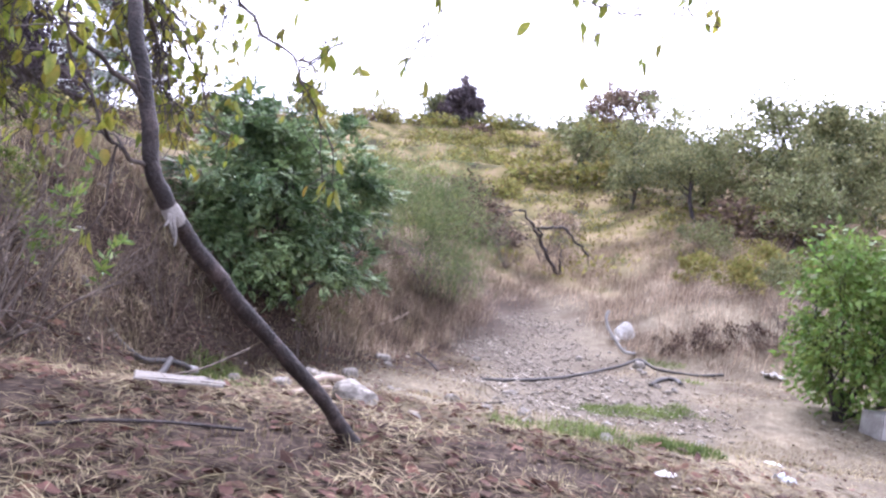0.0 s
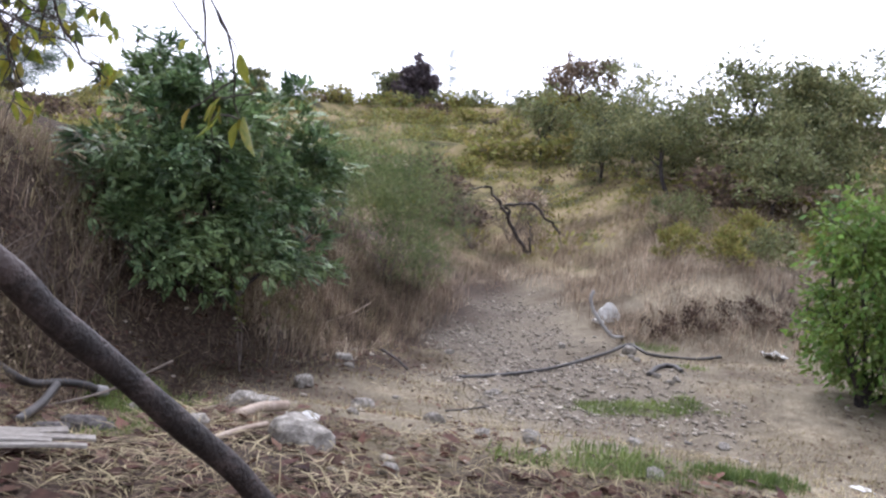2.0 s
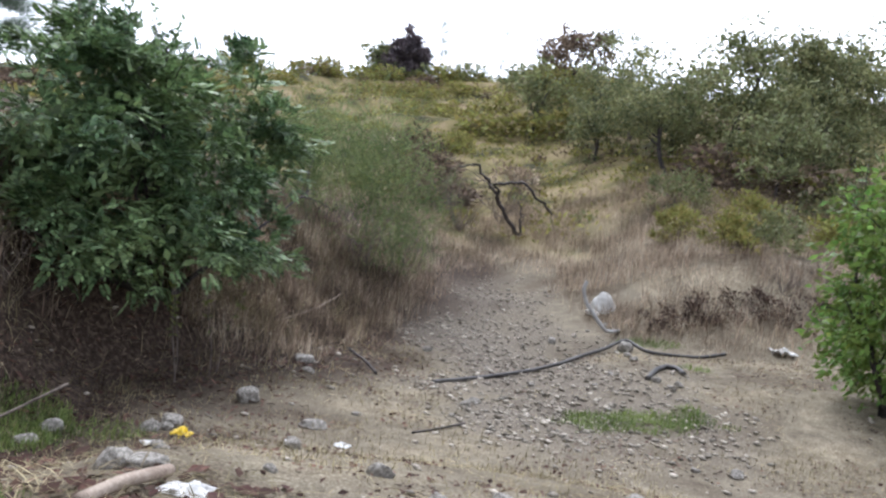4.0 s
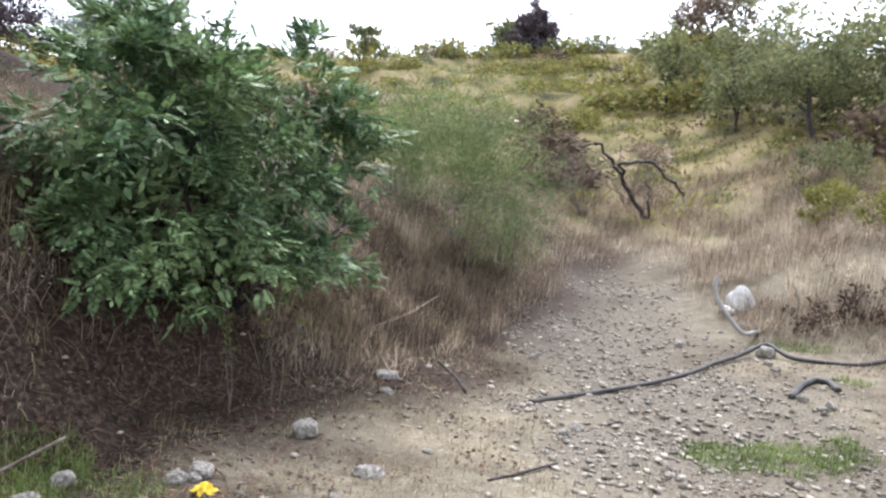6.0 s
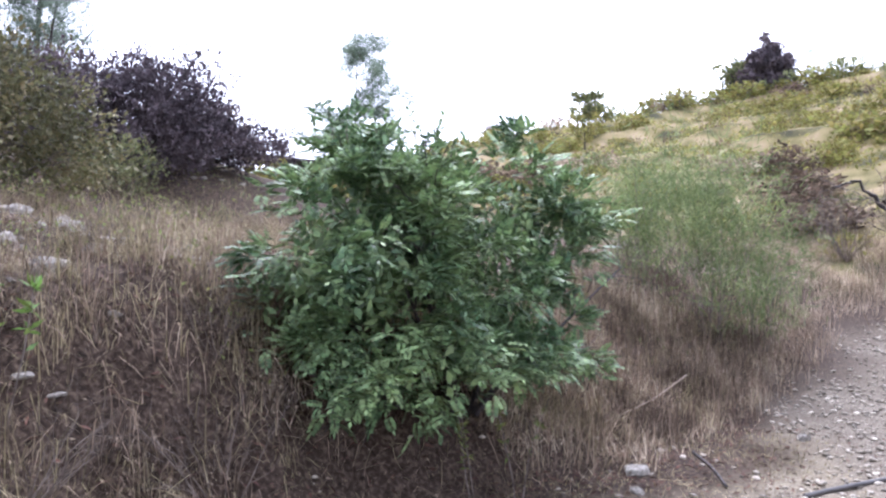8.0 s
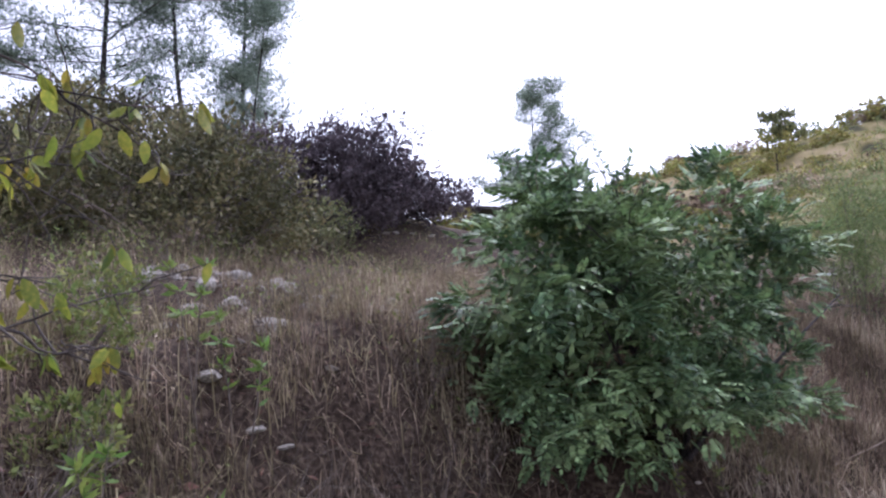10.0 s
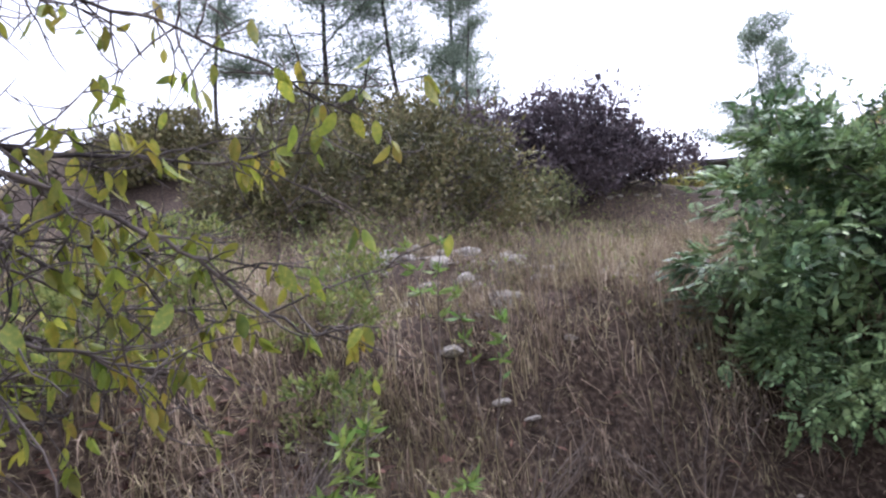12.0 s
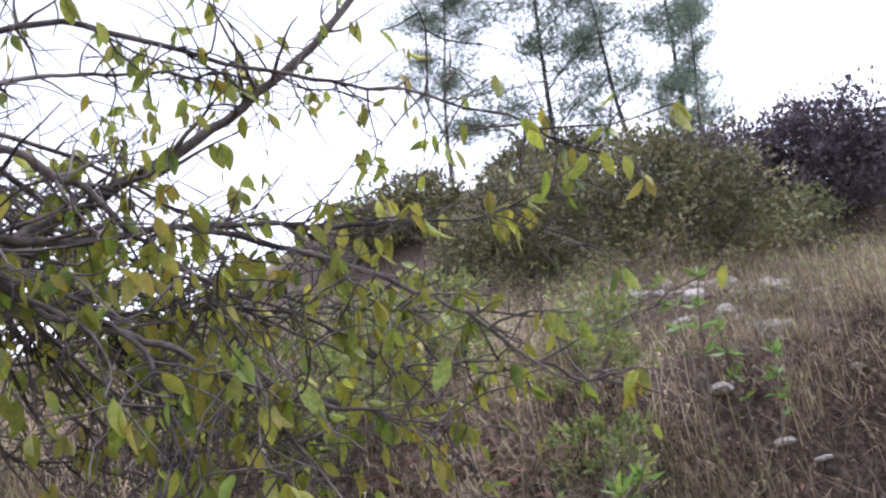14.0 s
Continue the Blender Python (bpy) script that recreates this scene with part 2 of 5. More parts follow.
# ---------------------------------------------------------------- mesh helpers
def mesh_of(name, verts, faces, mat=None, shade=False):
    """A mesh from arrays; faces: an (n, 3) or (n, 4) array, or a list of such."""
    me = bpy.data.meshes.new(name)
    sets = [np.asarray(f, np.int32) for f in (faces if isinstance(faces, list) else [faces]) if len(f)]
    verts = np.asarray(verts, np.float32)
    me.vertices.add(len(verts))
    me.vertices.foreach_set("co", verts.ravel())
    loops = np.concatenate([f.ravel() for f in sets])
    counts = np.concatenate([np.full(len(f), f.shape[1], np.int32) for f in sets])
    me.loops.add(len(loops))
    me.loops.foreach_set("vertex_index", loops)
    me.polygons.add(len(counts))
    me.polygons.foreach_set("loop_start", np.concatenate([[0], np.cumsum(counts)[:-1]]).astype(np.int32))
    me.update(calc_edges=True)
    if shade:
        me.polygons.foreach_set("use_smooth", np.ones(len(counts), bool))
    if mat:
        me.materials.append(mat)
    me.validate()
    return me


def thing(name, label, category, group="", at=(0, 0, 0), kind=""):
    ob = new(name)
    ob.empty_display_size = 0.1
    ob.location = at
    return tagged(ob, label, category, group, kind)


def put(name, me, parent=None, label="", kind=""):
    ob = new(name, me)
    if parent:
        ob.parent = parent
    return tagged(ob, label, "", "", kind)


def tubes(limbs, sides=6):
    """Tapered tubes along limbs, each (points, radii): vertices and quads."""
    V, F, base = [], [], 0
    ring = np.linspace(0, 2 * np.pi, sides, endpoint=False)
    for pts, radii in limbs:
        pts = np.asarray(pts, float)
        tan = np.gradient(pts, axis=0)
        tan /= np.linalg.norm(tan, axis=1)[:, None] + 1e-9
        ref = np.array([0.31, 0.17, 0.93]) if abs(tan[0][2]) < 0.8 else np.array([0.93, 0.17, 0.31])
        u = np.cross(tan, ref)
        u /= np.linalg.norm(u, axis=1)[:, None] + 1e-9
        w = np.cross(tan, u)
        rad = np.asarray(radii, float)[:, None, None]
        v = pts[:, None] + rad * (np.cos(ring)[None, :, None] * u[:, None] + np.sin(ring)[None, :, None] * w[:, None])
        V.append(v.reshape(-1, 3))
        k, i = np.meshgrid(np.arange(len(pts) - 1), np.arange(sides), indexing="ij")
        a, b = base + k * sides + i, base + k * sides + (i + 1) % sides
        F.append(np.stack([a, b, b + sides, a + sides], -1).reshape(-1, 4))
        base += len(pts) * sides
    return np.concatenate(V), np.concatenate(F)


def limb(rng, start, way, length, r0, r1=None, steps=7, wander=0.12, droop=0.0):
    """A wandering limb: points and radii."""
    pts, p, d = [], np.array(start, float), np.array(way, float)
    d /= np.linalg.norm(d)
    for k in range(steps + 1):
        pts.append(p.copy())
        d = d + rng.normal(0, wander, 3) + np.array([0, 0, -droop])
        d /= np.linalg.norm(d)
        p = p + d * length / steps
    return np.array(pts), np.linspace(r0, r0 * 0.35 if r1 is None else r1, steps + 1)


def grow(rng, trunk, levels, per, ratio=0.6, angle=0.8, wander=0.14, droop=0.0, first=0.35, thin=0.55):
    """Limbs that fork from a trunk, level by level; also the outer points on which leaves sit."""
    limbs, tips, now = [trunk], [], [trunk]
    for lv in range(levels):
        nxt = []
        for pts, rad in now:
            span = np.linalg.norm(np.diff(pts, axis=0), axis=1).sum()
            for _ in range(per[lv]):
                s = rng.uniform(first, 1.0)
                k = s * (len(pts) - 1)
                i = min(int(k), len(pts) - 2)
                p = pts[i] + (pts[i + 1] - pts[i]) * (k - i)
                d = pts[i + 1] - pts[i]
                d = d / (np.linalg.norm(d) + 1e-9)
                side = rng.normal(0, 1, 3)
                side -= d * side.dot(d)
                side /= np.linalg.norm(side)
                a = angle * rng.uniform(0.6, 1.3)
                b = limb(rng, p, d * np.cos(a) + side * np.sin(a), span * ratio * rng.uniform(0.6, 1.2) * (1.15 - 0.5 * s), rad[i] * thin, None, 5, wander, droop)
                limbs.append(b)
                nxt.append(b)
        now = nxt
    for pts, rad in now:
        tips.extend(pts[2:])
    return limbs, np.array(tips)


KITE = np.array([[0, 0, 0], [0.22, 0.45, 0.05], [0, 1, -0.05], [-0.22, 0.45, 0.05]])


def bases(rng, n, up=0.35, toward=None):
    """Random frames for leaves: the way along the leaf, and its width. toward: ways that the leaves favour."""
    along = rng.normal(0, 1, (n, 3))
    along[:, 2] += up
    if toward is not None:
        along = along + toward
    along /= np.linalg.norm(along, axis=1)[:, None] + 1e-9
    wide = np.cross(along, rng.normal(0, 1, (n, 3)))
    wide /= np.linalg.norm(wide, axis=1)[:, None] + 1e-9
    return along, wide, np.cross(wide, along)


def scatter(shape, quads, places, size, frames):
    """Copies of a small shape at places: its x is the width, y the way along, z the normal."""
    along, wide, nor = frames
    size = np.broadcast_to(np.asarray(size, float), (len(places),))[:, None, None]
    v = places[:, None] + size * (shape[None, :, :1] * wide[:, None] + shape[None, :, 1:2] * along[:, None] + shape[None, :, 2:] * nor[:, None])
    f = np.arange(len(places))[:, None, None] * len(shape) + np.asarray(quads)[None]
    return v.reshape(-1, 3), f.reshape(-1, f.shape[-1])


def leaf_cloud(rng, places, size, up=0.35, toward=None, jitter=0.5):
    n = len(places)
    return scatter(KITE, [[0, 1, 2, 3]], places, size * rng.uniform(1 - jitter, 1 + jitter, n), bases(rng, n, up, toward))


def blob_points(rng, n, blobs, shell=0.55):
    """Points inside ellipsoids (centre, radii), denser towards their skins."""
    pick = rng.choice(len(blobs), n, p=np.array([np.prod(b[1]) ** 0.7 for b in blobs]) / sum(np.prod(b[1]) ** 0.7 for b in blobs))
    d = rng.normal(0, 1, (n, 3))
    d /= np.linalg.norm(d, axis=1)[:, None]
    r = shell + (1 - shell) * rng.uniform(0, 1, n) ** 0.6
    r = np.where(rng.uniform(0, 1, n) < 0.15, rng.uniform(0.2, 1.15, n), r)
    c, s = np.array([b[0] for b in blobs])[pick], np.array([b[1] for b in blobs])[pick]
    return c + d * r[:, None] * s, d


def clumps(rng, n, blobs, count=60, spread=0.2, shell=0.7):
    """Points in clumps that sit on the skins of ellipsoids, with gaps between; also the ways outwards."""
    c, d = blob_points(rng, count, blobs, shell)
    pick = rng.integers(0, count, n)
    size = rng.uniform(0.5, 1.5, count)[pick][:, None] * spread
    off = np.clip(rng.normal(0, 1, (n, 3)), -1.4, 1.4) * [1, 1, 0.75]
    return c[pick] + off * size, d[pick] + off * 0.5


def blades(rng, xy, length, width, lean=0.5, z=None):
    """Bent grass blades that stand on the ground at xy."""
    n = len(xy)
    z = height(xy[:, 0], xy[:, 1]) if z is None else z
    root = np.column_stack([xy, z - 0.01])
    az, tilt = rng.uniform(0, 2 * np.pi, n), np.abs(rng.normal(0, lean, n))
    L = length * rng.uniform(0.4, 1.3, n)
    out = np.column_stack([np.cos(az), np.sin(az), np.zeros(n)])
    side = np.column_stack([-np.sin(az), np.cos(az), np.zeros(n)])
    up = np.array([0, 0, 1.0])
    mid = root + 0.55 * L[:, None] * (up * np.cos(tilt)[:, None] + out * np.sin(tilt)[:, None])
    t2 = np.minimum(tilt * 2.2 + 0.1, 2.2)
    tip = mid + 0.45 * L[:, None] * (up * np.cos(t2)[:, None] + out * np.sin(t2)[:, None])
    w = (width * rng.uniform(0.6, 1.4, n))[:, None] * side
    v = np.stack([root - w, root + w, mid + w * 0.7, mid - w * 0.7, tip], 1).reshape(-1, 3)
    k = np.arange(n)[:, None] * 5
    return v, [k + np.array([[0, 1, 2, 3]]), k + np.array([[3, 2, 4]])]


# ---------------------------------------------------------------- the ground
def axis(lo, hi, step, far):
    inner = np.arange(lo, hi + step / 2, step)
    out, s, p = [], step, hi
    while p < far:
        s *= 1.035 if p < 66 else 1.13
        p += s
        out.append(p)
    low, s, p = [], step, lo
    while p > -far:
        s *= 1.13
        p -= s
        low.append(p)
    return np.array(low[::-1] + list(inner) + out)


gx, gy = axis(-7, 8, 0.1, 900), axis(2, 22, 0.1, 900)
X, Y = np.meshgrid(gx, gy)
Z = height(X, Y)
nx, ny = len(gx), len(gy)
i, j = np.meshgrid(np.arange(nx - 1), np.arange(ny - 1))
k = (j * nx + i).ravel()
me = mesh_of("ground", np.column_stack([X.ravel(), Y.ravel(), Z.ravel()]), np.column_stack([k, k + 1, k + nx + 1, k + nx]), GROUND, True)
D = bank_foot(Y) - X
R = np.hypot(X - EYE[0], Y - EYE[1])
for name, mask in (
    ("gravel", path_mask(X, Y)),
    ("litter", np.clip(smooth(-2.3, -0.5, D + (vnoise(X, Y, 0.7, 17) - 0.5) * 1.3) + smooth(6.2, 5.0, Y + 0.35 * X + (vnoise(X, Y, 0.6, 9) - 0.5)), 0, 1)),
    ("scrub", smooth(17.5, 22, R + (vnoise(X, Y, 1.5, 18) - 0.5) * 3)),
):
    a = me.attributes.new(name, "FLOAT", "POINT")
    a.data.foreach_set("value", mask.ravel().astype(np.float32))
tagged(new("ground", me), "dry trampled dirt with straw litter and a gravel gully", "ground", kind="structure")


DARKTWIG = material("dark_walnut_twig", (0.022, 0.018, 0.017), (0.13, 0.108, 0.095), 0.85, 6, 60, 0.5)
BROOM = material("wispy_green_switch", (0.10, 0.145, 0.05), (0.25, 0.30, 0.125), 0.7, 1.2, 14, 0.0, 0.4, 0.35, 0.3, hue=0.02)


# ---------------------------------------------------------------- kinds of plants
def leafy_shrub(name, label, at, blobs, n, size, leaf, wood=TWIG, stems=5, seed=1, up=0.35, group="", category="shrub"):
    """A shrub of stems from one root and a crown of single leaves. blobs: centres and radii from the root."""
    rng = np.random.default_rng(seed)
    ob = thing(name, label, category, group, (at[0], at[1], ground_z(at[0], at[1]) - 0.03))
    limbs = []
    for k in range(stems):
        c, r = blobs[k % len(blobs)]
        end = np.array(c) + rng.normal(0, 0.4, 3) * np.array(r)
        way = end - np.array([0, 0, 0])
        trunk = limb(rng, rng.normal(0, 0.06, 3) * [1, 1, 0], way, np.linalg.norm(way) * 1.05, 0.008 + 0.012 * np.linalg.norm(way), None, 8, 0.10)
        limbs += grow(rng, trunk, 2, [4, 3], 0.5, 0.8)[0]
    put("stem", mesh_of("stem", *tubes(limbs, 5), wood, True), ob)
    span = max(max(r) for _, r in blobs)
    p, d = clumps(rng, n, blobs, max(14, n // 45), (0.11 if leaf is PURPLE else 0.16) * span)
    if category == "bush":
        q, e = blob_points(rng, n // 3, [(np.array(c), np.array(r) * 0.85) for c, r in blobs], 0.25)
        p, d = np.concatenate([p, q]), np.concatenate([d, e])
    put("crown", mesh_of("crown", *leaf_cloud(rng, p, size, up, d * 0.8), leaf), ob)
    return ob


def round_tree(name, label, at, tall, wide, n, size, leaf, wood=BARK, seed=1, lean=(0, 0), clear=0.3, group="", category="tree", levels=(5, 4, 3)):
    """A tree with a tapered trunk, forking limbs and clumps of leaves round the outer twigs."""
    rng = np.random.default_rng(seed)
    ob = thing(name, label, category, group, (at[0], at[1], ground_z(at[0], at[1]) - 0.05))
    trunk = limb(rng, (0, 0, 0), (lean[0], lean[1], 1), tall * 0.75, 0.025 * tall, 0.008 * tall, 9, 0.07)
    limbs, tips = grow(rng, trunk, len(levels), list(levels), 0.55, 0.75, 0.13, 0.0, clear)
    tips[:, :2] *= wide / max(0.1, np.percentile(np.abs(tips[:, :2]), 92))
    put("trunk", mesh_of("trunk", *tubes(limbs[:1 + levels[0] * (1 + levels[1])], 6), wood, True), ob)
    clump = tips[rng.integers(0, len(tips), n // 20)]
    p = np.repeat(clump, 9, 0) + rng.normal(0, 0.07 * tall, (len(clump) * 9, 3)) * [1, 1, 0.7]
    mid = np.array([lean[0], lean[1], 1.0]) * tall
    full = [(mid * h + rng.normal(0, 0.25, 3) * wide * [1, 1, 0.3], np.array([wide * w, wide * w, tall * 0.17])) for h, w in ((clear + 0.12, 0.6), (clear + 0.2, 0.8), (0.55, 0.85), (0.68, 0.75), (0.82, 0.55), (0.9, 0.35))]
    q, _ = clumps(rng, n - len(p), full, max(20, n // 40), 0.055 * tall)
    p = np.concatenate([p, q])
    put("crown", mesh_of("crown", *leaf_cloud(rng, p, size, 0.2), leaf), ob)
    return ob


def pine(name, label, at, tall, wide, seed, bare=0.25, needle=NEEDLE, lean=(0, 0), group="pines", n=2600):
    """An open pine: a straight trunk, whorls of limbs, tufts of needles on their ends."""
    rng = np.random.default_rng(seed)
    ob = thing(name, label, "pine tree", group, (at[0], at[1], ground_z(at[0], at[1]) - 0.1))
    trunk = limb(rng, (0, 0, 0), (lean[0], lean[1], 1), tall, 0.010 * tall, 0.002 * tall, 14, 0.03)
    limbs, tufts = [trunk], []
    for k in range(int(tall * 8)):
        s = bare + (1 - bare) * rng.uniform(0, 1)
        i = s * 14
        j = min(int(i), 13)
        p = trunk[0][j] + (trunk[0][j + 1] - trunk[0][j]) * (i - j)
        a = rng.uniform(0, 2 * np.pi)
        reach = wide * max(0.5, (1.15 - s) ** 0.6) * rng.uniform(0.35, 1.0)
        b = limb(rng, p, (np.cos(a), np.sin(a), rng.uniform(0.1, 0.6)), reach, 0.0018 * tall, 0.0007 * tall, 5, 0.13)
        limbs.append(b)
        tufts.append(b[0][2:])
        for _ in range(2):
            q = b[0][rng.integers(2, 5)]
            c = limb(rng, q, (np.cos(a) + rng.normal(0, 0.7), np.sin(a) + rng.normal(0, 0.7), 0.3), reach * 0.45, 0.0015 * tall, 0.0006 * tall, 3, 0.1)
            limbs.append(c)
            tufts.append(c[0][1:])
    put("trunk", mesh_of("trunk", *tubes(limbs, 5), BARK, True), ob)
    t = np.concatenate(tufts + [trunk[0][-3:]])
    n = int(n * 3.4)
    c = t[rng.integers(0, len(t), n // 14)]
    p = np.repeat(c, 14, 0) + rng.normal(0, 0.021 * tall, (len(c) * 14, 3)) * [1.3, 1.3, 0.9]
    shape = KITE * [0.34, 1, 1]
    put("needles", mesh_of("needles", *scatter(shape, [[0, 1, 2, 3]], p, 0.02 * tall * rng.uniform(0.6, 1.4, len(p)), bases(rng, len(p), 0.7)), needle), ob)
    return ob


def pinnate(rng, places, toward, size, pairs=5):
    """Feather-like leaves: leaflets in pairs along a bent midrib."""
    shape, quads = [], []
    for k in range(pairs):
        y = 0.18 + 0.75 * k / pairs
        big = 0.34 * (1 - 0.45 * abs(k / (pairs - 1) - 0.4))
        for side in (-1, 1):
            b = len(shape)
            base = np.array([0, y, -0.25 * y * y])
            tip = base + np.array([side * big * 1.1, big * 0.4, -0.09])
            w = np.array([side * -0.03, 0.085, 0.0]) * 1.2
            mid = (base + tip) / 2
            shape += [base, mid + w + [0, 0, 0.02], tip, mid - w + [0, 0, 0.02]]
            quads.append([b, b + 1, b + 2, b + 3])
    b = len(shape)
    shape += [np.array([0, 0.85, -0.19]), np.array([0.08, 1.02, -0.27]), np.array([0, 1.22, -0.36]), np.array([-0.08, 1.02, -0.27])]
    quads.append([b, b + 1, b + 2, b + 3])
    n = len(places)
    along = rng.normal(0, 0.55, (n, 3)) + toward
    along[:, 2] = along[:, 2] * 0.7 + rng.uniform(-0.2, 0.35, n)
    along /= np.linalg.norm(along, axis=1)[:, None]
    wide = np.cross(along, np.array([0, 0, 1.0]) + rng.normal(0, 0.25, (n, 3)))
    wide /= np.linalg.norm(wide, axis=1)[:, None]
    return scatter(np.array(shape), quads, places, size * rng.uniform(0.6, 1.3, n), (along, wide, np.cross(wide, along)))


def weed(name, label, at, tall, seed, leaf=FRESH, long=0.115):
    """An upright weed: one stalk with lance-shaped leaves in a tuft at its head."""
    rng = np.random.default_rng(seed)
    ob = thing(name, label, "weed", "tall weeds on the bank", (at[0], at[1], ground_z(at[0], at[1]) - 0.02))
    stalks, pl, to = [], [], []
    for _ in range(2):
        st = limb(rng, rng.normal(0, 0.02, 3) * [1, 1, 0], (rng.normal(0, 0.1), rng.normal(0, 0.1), 1), tall * rng.uniform(0.7, 1.0), 0.007, 0.003, 8, 0.05)
        stalks.append(st)
        for k in range(34):
            s = rng.uniform(0.25, 1) ** 0.45
            pl.append(st[0][min(int(s * 8), 7)] + rng.normal(0, 0.01, 3))
            a = rng.uniform(0, 2 * np.pi)
            to.append([np.cos(a), np.sin(a), rng.uniform(-0.3, 1.0) if s < 0.93 else 1.0])
    put("stalk", mesh_of("stalk", *tubes(stalks, 5), TWIG, True), ob)
    pl, to = np.array(pl), np.array(to)
    fr = bases(rng, len(pl), 0.0, to * 6)
    put("leaves", mesh_of("leaves", *scatter(KITE * [0.6, 1, 1], [[0, 1, 2, 3]], pl, long * rng.uniform(0.5, 1.2, len(pl)), fr), leaf), ob)
    return ob


def bare_shrub(name, label, at, tall, spread, seed, wood=PALE_TWIG, stems=9, levels=(4, 3), category="shrub", thick=1.0):
    """A leafless shrub of thin forking twigs."""
    rng = np.random.default_rng(seed)
    ob = thing(name, label, category, "", (at[0], at[1], ground_z(at[0], at[1]) - 0.03))
    limbs = []
    for k in range(stems):
        a = rng.uniform(0, 2 * np.pi)
        t = limb(rng, (0, 0, 0), (spread * np.cos(a), spread * np.sin(a), 1), tall * rng.uniform(0.7, 1.1), 0.011 * tall * thick, 0.003 * tall * thick, 8, 0.10)
        put("stem", mesh_of("stem", *tubes([t], 5), wood, True), ob)
        limbs += grow(rng, t, len(levels), list(levels), 0.5, 0.6, 0.12, 0.0, 0.25, 0.6)[0][1:]
    put("twig_mass", mesh_of("twig_mass", *tubes(limbs, 4), wood, True), ob, kind="stuff")
    return ob


def stone_mesh(seed, flat=0.6, rough=0.16):
    """A broken stone about one across: a lumpy ball cut by planes."""
    rng = np.random.default_rng(seed)
    bm = bmesh.new()
    bmesh.ops.create_icosphere(bm, subdivisions=3, radius=0.5)
    cuts = rng.normal(0, 1, (9, 3))
    cuts /= np.linalg.norm(cuts, axis=1)[:, None]
    depth = rng.uniform(0.30, 0.44, 9)
    for v in bm.verts:
        p = np.array(v.co)
        for c, d in zip(cuts, depth):
            k = p.dot(c) - d
            if k > 0:
                p = p - c * k * 0.93
        p = p * (1 + rough * (noise.noise(Vector(p * 4) + Vector((seed, 0, 0)))))
        v.co = Vector((p[0], p[1], p[2] * flat))
    me = bpy.data.meshes.new("stone")
    bm.to_mesh(me)
    bm.free()
    me.materials.append(STONE)
    return me


STONES = [stone_mesh(s, f) for s, f in ((1, 0.7), (2, 0.55), (3, 0.8), (4, 0.45), (5, 0.65))]


def stone(at, size, kind=0, turn=0.0, label="pale grey broken limestone lying on the dirt", sink=0.35, group="loose stones", tall=1.0):
    ob = new("stone", STONES[kind])
    ob.location = (at[0], at[1], ground_z(at[0], at[1]) + size * tall * 0.5 * (0.5 - sink) * 0.9)
    ob.rotation_euler = (0.1 * math.sin(turn * 7), 0.12 * math.cos(turn * 5), turn)
    ob.scale = (size, size * 0.8, size * tall)
    return tagged(ob, label, "stone", group)


def cable(name, pts, radius, mat, label, category, lift=0.6, sides=8, sag=True):
    """A round pipe or stick along points given as x, y and height over the ground."""
    p = np.array([(x, y, ground_z(x, y) + h + radius * lift) for x, y, h in pts])
    t = np.linspace(0, len(p) - 1, (len(p) - 1) * 6 + 1)
    q = np.column_stack([np.interp(t, range(len(p)), p[:, k]) for k in range(3)])
    for _ in range(3):
        q[1:-1] = (q[:-2] + 2 * q[1:-1] + q[2:]) / 4
    r = np.full(len(q), radius)
    ends = np.array([q[0] + (q[0] - q[1]) * 0.05, q[-1] + (q[-1] - q[-2]) * 0.05])
    q, r = np.vstack([ends[:1], q, ends[1:]]), np.concatenate([[radius * 0.3], r, [radius * 0.3]])
    return tagged(new(name, mesh_of(name, *tubes([(q, r)], sides), mat, True)), label, category)


